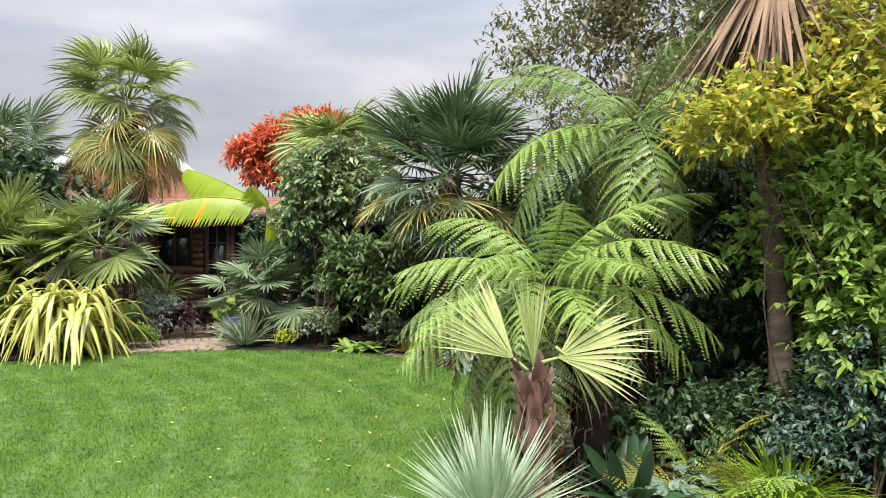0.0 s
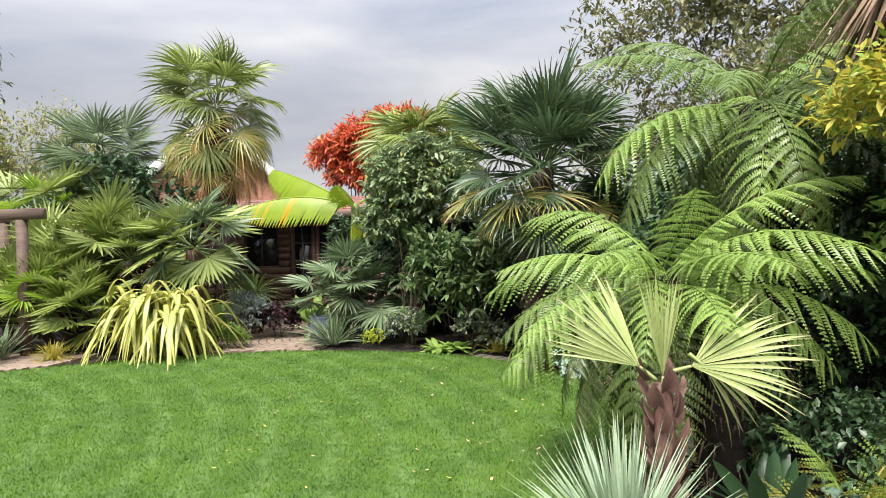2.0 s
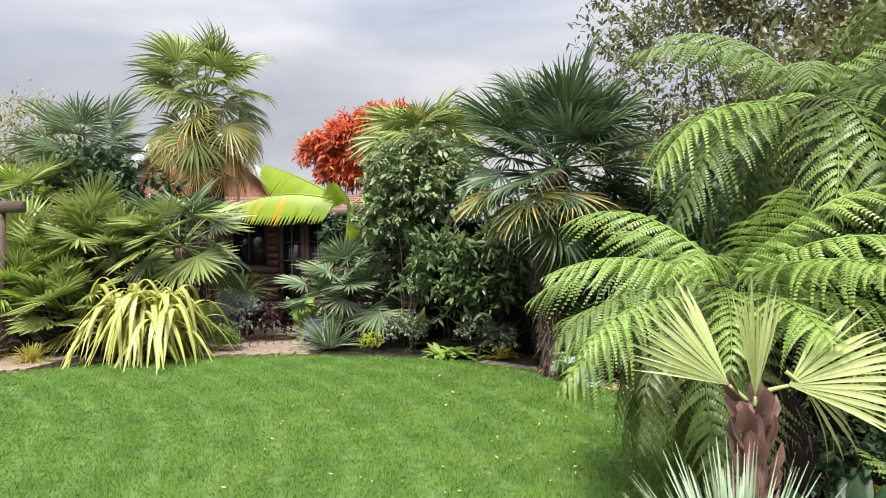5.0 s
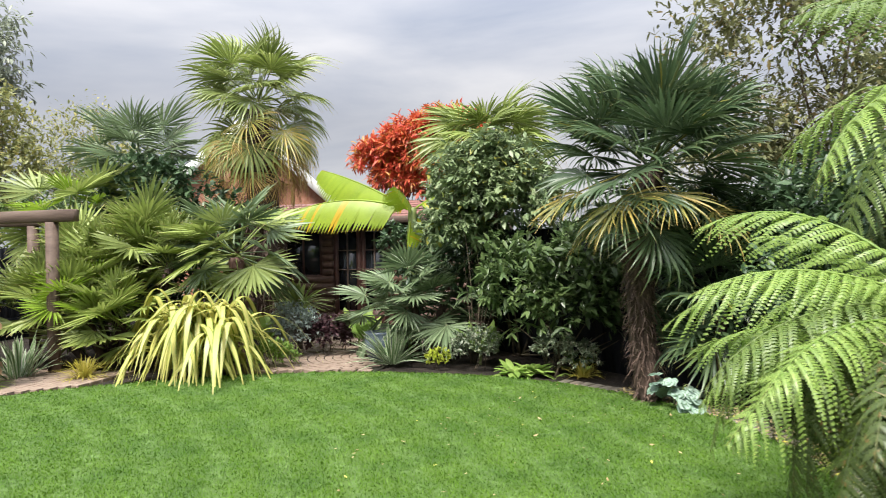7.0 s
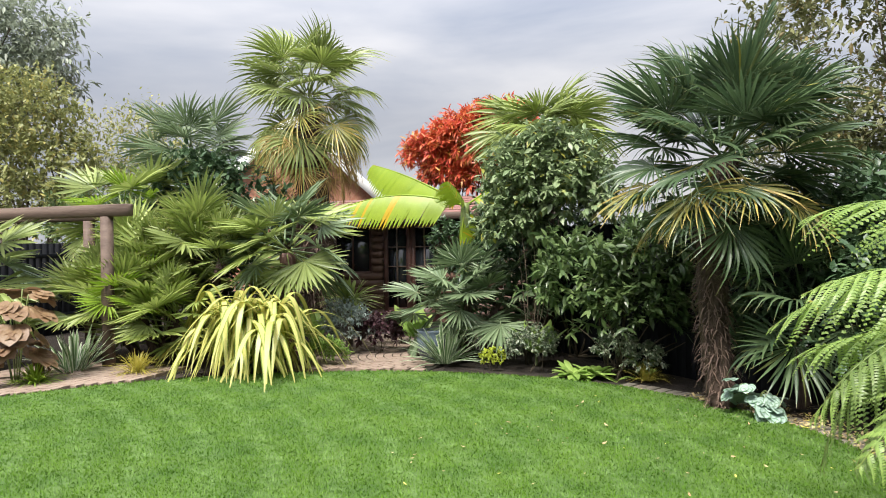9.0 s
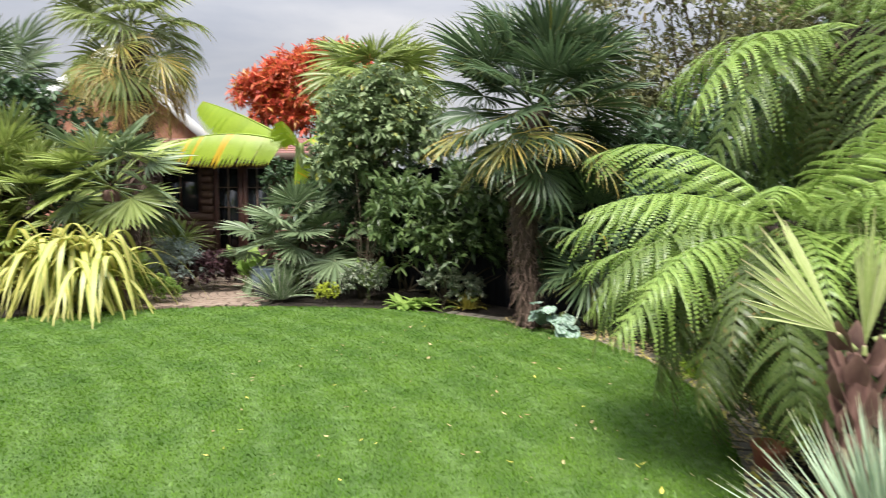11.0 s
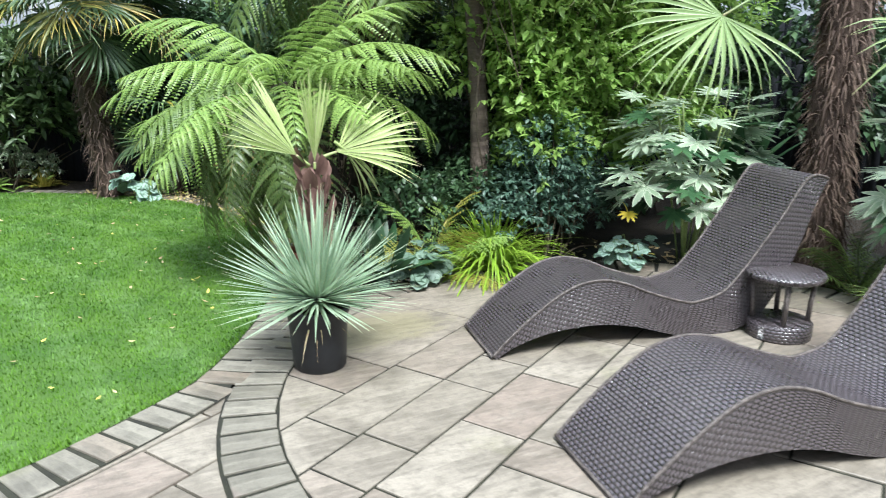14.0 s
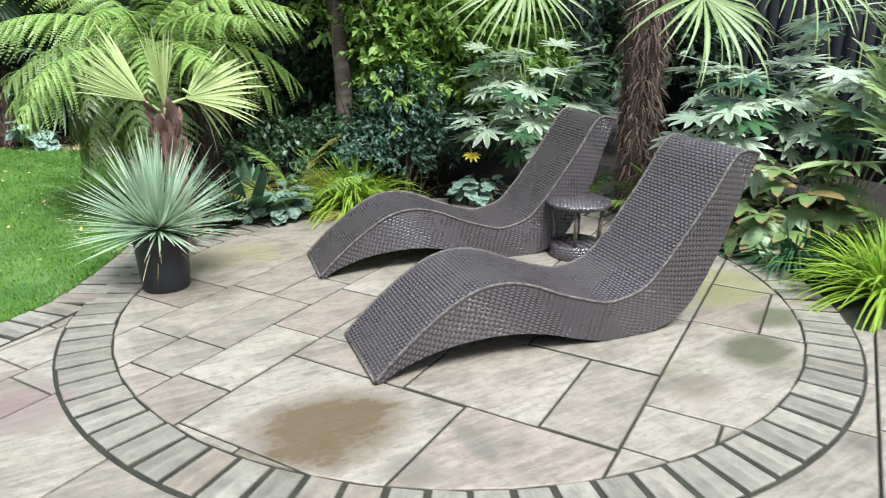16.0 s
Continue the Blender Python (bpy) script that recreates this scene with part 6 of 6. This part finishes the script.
# ---------------------------------------------------------------- trees beyond
shrub("broadleaf_tree", "airy small-leaved tree rising behind the palms", 2.25, 12.5, [(-1.0, 0, 4.3, 1.2, 0.9, 1.1), (0.4, 0, 5.2, 1.6, 1.0, 1.3), (1.8, 0, 4.2, 1.4, 1.0, 1.4), (0.4, 0, 3.2, 1.7, 0.8, 0.8), (3.0, 0, 5.4, 1.6, 1.0, 1.5), (-0.4, 0, 6.4, 1.3, 0.9, 0.9), (-1.3, 0.3, 2.6, 1.2, 0.7, 0.9), (1.6, 0, 2.5, 1.4, 0.7, 0.9)], 5000, 9, 0.11, M["olive"], 301, 0.045, category="tree", ratio=0.42, reach=0.5, inner=0.3, lump=0.5)
shrub("broadleaf_tree", "green tree behind the fence and shrubs", 3.4, 9.6, [(-0.8, 0, 2.9, 1.2, 0.8, 1.0), (0.8, 0, 3.4, 1.4, 0.9, 1.3), (2.2, 0, 3.0, 1.4, 0.9, 1.4), (0.6, 0, 4.7, 1.5, 0.9, 0.9)], 3000, 9, 0.11, M["olive"], 303, 0.04, category="tree", ratio=0.45, reach=0.45, inner=0.3)
shrub("grey_leaf_tree", "tall grey-green tree far beyond the garden", -25.9, 22.5, [(0, 0, 9.0, 2.6, 2, 2.4), (-1.5, 0, 7.0, 2.4, 2, 2.0), (1.6, 0, 7.6, 1.6, 1.5, 1.6)], 1400, 9, 0.3, M["grey_leaf"], 305, 0.16, category="tree", ratio=0.35, reach=0.5, droop=0.6)
shrub("yellow_green_tree", "yellow-green leafy tree beyond the pergola", -17.3, 16.2, [(0, 0, 4.8, 1.3, 1.0, 1.5), (0.9, 0, 3.6, 1.1, 0.9, 1.1), (-1.4, 0, 4.0, 1.5, 1, 1.8), (0, 0, 2.4, 2.2, 0.9, 1.2)], 1900, 8, 0.14, M["hazy"], 307, 0.08, category="tree", ratio=0.5, reach=0.4)
shrub("yellow_green_tree", "pale yellow-green shrub beyond the pergola", -16.3, 18.5, [(0, 0, 4.3, 1.3, 1.0, 1.3), (1.4, 0, 3.5, 1.3, 1, 1.2), (-1.2, 0, 3.2, 1.3, 1.0, 1.2)], 1000, 7, 0.13, M["hazy"], 309, 0.06, category="tree", ratio=0.4, reach=0.6, lump=0.5)
shrub("green_hedge_tree", "green leafy tree behind the tall palm", -12.5, 15.5, [(0, 0, 1.8, 1.6, 0.8, 1.4), (1.6, 0, 1.5, 1.4, 0.8, 1.4), (-1.6, 0, 1.6, 1.4, 0.8, 1.5)], 1100, 7, 0.14, M["shrub"], 311, 0.05, category="tree", ratio=0.45)

# ---------------------------------------------------------------- fallen leaves
rng = np.random.default_rng(321)


def litter(name, label, pts, size, z, seed, group):
    r = np.random.default_rng(seed)
    n = len(pts)
    th = r.random(n) * 6.28
    B = np.c_[pts, z + 0.01 * r.random(n)]
    D = np.stack([np.cos(th), np.sin(th), r.normal(0, 0.25, n)], 1)
    S = np.stack([-np.sin(th), np.cos(th), r.normal(0, 0.3, n)], 1)
    L = size * r.uniform(0.5, 1.3, n)
    sh = blades(Shape(), B, D, S, L, L * 0.5, -0.1, 2, "oval", 0.3, 3)
    tagged(new(name, sh.mesh(name, M["litter"])), label, "leaves", group, "stuff")


a = rng.uniform(-30, 50, 1500)
litter("leaf_litter", "dry fallen leaves along the brick edging", lawn_point(a, 0.02 + np.abs(rng.normal(0, 0.28, 1500))), 0.045, 0.01, 322, "")
a, f = rng.uniform(-60, 60, 150), rng.random(150) ** 0.5
litter("lawn_leaves", "few pale leaves scattered on the lawn", np.stack([LAWN[0] + np.cos(np.radians(a)) * lawn_r(a) * f, LAWN[1] + np.sin(np.radians(a)) * lawn_r(a) * f], -1), 0.035, 0.035, 323, "")
a = rng.uniform(-20, 130, 700)
r_ = R_OUT + 0.05 + np.abs(rng.normal(0, 0.35, 700))
litter("border_litter", "dry fallen leaves on the border soil", np.stack([CIRCLE[0] + np.cos(np.radians(a)) * r_, CIRCLE[1] + np.sin(np.radians(a)) * r_], -1), 0.05, -0.03, 324, "")

# ---------------------------------------------------------------- paving: pieces on dark joints
TURN = radians(28.9)
UX, VX = np.array([math.cos(TURN), math.sin(TURN)]), np.array([math.sin(TURN), -math.cos(TURN)])


def uv_to_xy(u, v):
    return arr(CIRCLE) + UX * u + VX * v


def clip_circle(poly, radius):
    """The part of a convex piece that lies inside a circle round CIRCLE."""
    c = arr(CIRCLE)
    for i in range(48):
        a = 2 * math.pi * i / 48
        nrm = np.array([math.cos(a), math.sin(a)])
        outp = []
        for p, q in zip(poly, poly[1:] + poly[:1]):
            dp, dq = (p - c) @ nrm - radius, (q - c) @ nrm - radius
            if dp <= 0:
                outp.append(p)
            if (dp < 0) != (dq < 0):
                outp.append(p + (q - p) * dp / (dp - dq))
        poly = outp
        if len(poly) < 3:
            return []
    return poly


def rect(u0, u1, v0, v1, gap=0.0065):
    return [uv_to_xy(u, v) for u, v in ((u0 + gap, v0 + gap), (u1 - gap, v0 + gap), (u1 - gap, v1 - gap), (u0 + gap, v1 - gap))]


def circle_sheet(sh, radius, z, n=96):
    a = np.arange(n) * 2 * np.pi / n
    v = np.stack([CIRCLE[0] + radius * np.cos(a), CIRCLE[1] + radius * np.sin(a), np.full(n, z)], 1)
    return sh.add(np.r_[v, v - [0, 0, 0.04]], [[i, n + i, n + (i + 1) % n, (i + 1) % n] for i in range(n)], [[0, i, i + 1] for i in range(1, n - 1)])


patio = structure("patio", circle_sheet(Shape(), R_OUT + 0.016, -0.008).mesh("patio", M["joint"]), "round sandstone patio with a ring of setts", "patio")
STRIPS = (
    (-1.9, -1.14, (-1.6, -1.0, -0.67, 0.15, 0.75, 1.4, 1.9)),
    (-1.14, -0.84, (-1.6, -1.26, -0.62, 0.2, 0.62, 1.25, 1.9)),
    (-0.84, -0.56, (-1.9, -1.54, -1.23, -0.62, -0.27, 0.35, 0.95, 1.3, 1.9)),
    (-0.56, -0.25, (-1.9, -1.5, -0.91, -0.35, 0.25, 0.85, 1.45, 1.9)),
    (-0.25, 0.08, (-1.9, -1.77)),
    (0.08, 0.66, (-1.9, -1.77)),
    (-0.25, 0.66, (-1.77, -1.12)),
    (-0.25, 0.36, (-1.12, -0.89, -0.3, 0.3, 0.9, 1.5, 1.9)),
    (0.66, 1.28, (-1.9, -1.11)),
    (0.36, 0.97, (-1.11, -0.48)),
    (0.97, 1.28, (-1.1, -0.48)),
    (0.36, 0.66, (-0.48, 0.17)),
    (0.66, 1.28, (-0.47, 0.17)),
    (0.36, 0.97, (0.17, 0.8, 1.4, 1.9)),
    (0.97, 1.28, (0.17, 0.8, 1.4)),
    (1.28, 1.9, (-1.6, -1.08)),
    (1.28, 1.58, (-1.08, -0.745)),
    (1.58, 1.9, (-1.08, -0.745)),
    (1.28, 1.9, (-0.745, 0.185)),
    (1.28, 1.6, (0.19, 0.78)),
    (1.6, 1.9, (0.19, 0.78)),
    (1.28, 1.9, (0.79, 1.5)),
)
rz = random.Random(7)
for v0, v1, cuts in STRIPS:
    for u0, u1 in zip(cuts, cuts[1:]):
        poly = clip_circle(rect(u0, u1, v0, v1), R_IN - 0.012)
        if len(poly) >= 3:
            c = np.mean(poly, 0)
            me = prism(Shape(), arr(poly) - c, -0.035, 0.0, 0.006).mesh("slab", M["slab"], False)
            ob = part("slab", me, patio, "", pose(c[0], c[1], rz.uniform(-0.0012, 0.0012)))
N_SETT = 82
half = math.pi / N_SETT - 0.0068
sett = [(R_IN * math.cos(a) if i < 2 else R_OUT * math.cos(a), R_IN * math.sin(a) if i < 2 else R_OUT * math.sin(a)) for i, a in enumerate((half, -half, -half, half))][::-1]
setts = []
for s in range(3):
    q = [(x - (R_IN + R_OUT) / 2 + rz.uniform(-0.004, 0.004), y + rz.uniform(-0.004, 0.004)) for x, y in sett]
    setts.append(prism(Shape(), q, -0.035, 0.001, 0.005).mesh("sett", M["brick"], False))
for i in range(N_SETT):
    a = 360.0 * i / N_SETT
    part("sett", setts[i % 3], patio, "", pose(CIRCLE[0], CIRCLE[1], rz.uniform(-0.0015, 0.0015), 0, 0, a) @ pose((R_IN + R_OUT) / 2 + rz.uniform(-0.003, 0.003), 0, 0, 0, 0, rz.uniform(-1.2, 1.2)))

# outer slabs in the same bond, under and around the circle
apron = structure("paving", box(Shape(), -7.5, 4.6, -4.4, 5.0, -0.058, -0.03).mesh("paving", M["joint"]), "sandstone paving round the circular patio", "paving")
v = -5.4
while v < 6.0:
    dv = rz.choice((0.3, 0.6, 0.6))
    u = -9.0 + rz.random()
    while u < 5.0:
        du = rz.choice((0.45, 0.6, 0.9))
        p = arr(rect(u, u + du, v, v + dv))
        c = p.mean(0)
        dx, dy = c - arr(CIRCLE)
        ang = math.degrees(math.atan2(dy, dx))
        far = max(np.hypot(*(p - arr(CIRCLE)).T))
        bed = (-46 < ang < 128 and math.hypot(dx, dy) > R_OUT - 0.3) or (c[0] > 0.0 and c[1] > 4.0)
        if far > R_OUT and not bed and not in_lawn(p[:, 0], p[:, 1], -0.05).all() and p[:, 1].min() > -4.3 and -7.4 < c[0] < 4.4 and p[:, 1].max() < 4.9:
            part("slab", prism(Shape(), p - c, -0.04, -0.014, 0.006).mesh("slab", M["slab"], False), apron, "", pose(c[0], c[1], rz.uniform(-0.001, 0.001)))
        u += du
    v += dv

# brick edging of the lawn
deg = np.arange(-88, 62, 1.0)
a, b = lawn_point(deg, 0.0), lawn_point(deg, 0.25)
n = len(deg)
sh = Shape()
sh.add(np.r_[np.c_[a, np.full(n, -0.008)], np.c_[b, np.full(n, -0.008)]], [[i, n + i, n + i + 1, i + 1] for i in range(n - 1)])
edging = structure("lawn_edging", sh.mesh("lawn_edging", M["joint"]), "worn sandstone setts edging the lawn", "edging")
bm_ = [prism(Shape(), [(-0.115, -0.057), (0.115, -0.061), (0.117, 0.059), (-0.113, 0.055)], -0.03, 0.001, 0.005).mesh("sett", M["brick"], False), prism(Shape(), [(-0.117, -0.059), (0.112, -0.055), (0.115, 0.061), (-0.115, 0.057)], -0.03, 0.001, 0.005).mesh("sett", M["brick"], False)]
d_ = -88.0
while d_ < 61:
    p = lawn_point(d_, 0.128)
    q = lawn_point(d_ + 0.5, 0.128)
    tang = math.degrees(math.atan2(q[1] - p[1], q[0] - p[0]))
    part("sett", bm_[int(d_ * 7) % 2], edging, "", pose(p[0], p[1], rz.uniform(-0.004, 0.002), 0, 0, tang - 90))
    d_ += math.degrees(0.141 / (float(lawn_r(d_)) + 0.128))

# brick paths beyond the lawn, in arcs
pav = Shape()
sub = Shape()
for r in range(20):
    rad = 0.25 + r * 0.125
    k = max(4, int(2 * math.pi * rad / 0.225))
    for i in range(k):
        a = 2 * math.pi * (i + 0.5 * (r % 2)) / k
        x, y = -4.55 + rad * math.cos(a), 11.95 + rad * math.sin(a)
        if -6.6 < x < -4.4 and 10.4 < y < 15.4 and not in_lawn(x, y, 0.12):
            h = 0.1
            c, s = math.cos(a), math.sin(a)
            prism(pav, [(x + c * p - s * q, y + s * p + c * q) for p, q in ((-0.055, -h), (0.055, -h), (0.055, h), (-0.055, h))], -0.04, 0.012 + rz.uniform(-0.003, 0.003), 0.006)
path1 = structure("brick_path", box(Shape(), -6.7, -4.3, 10.75, 15.5, -0.05, 0.0).mesh("brick_path", M["joint"]), "curved clay brick path to the cabin", "path")
tagged(part("pavers", pav.mesh("pavers", M["clay"], False), path1), kind="stuff")
pav = Shape()
for r in range(26):
    for i in range(14):
        x, y = -9.9 + r * 0.105, 7.2 + i * 0.215 + 0.1 * (r % 2)
        if not in_lawn(x, y, 0.06) and not (x > -7.6 and y > 9.2):
            prism(pav, [(x - 0.048, y - 0.1), (x + 0.048, y - 0.1), (x + 0.048, y + 0.1), (x - 0.048, y + 0.1)], -0.04, 0.012 + rz.uniform(-0.003, 0.003), 0.006)
path2 = structure("brick_path_side", box(Shape(), -10.0, -8.9, 7.1, 10.2, -0.05, 0.0).mesh("brick_path_side", M["joint"]), "clay brick path beside the lawn", "path")
tagged(part("pavers", pav.mesh("pavers", M["clay"], False), path2), kind="stuff")
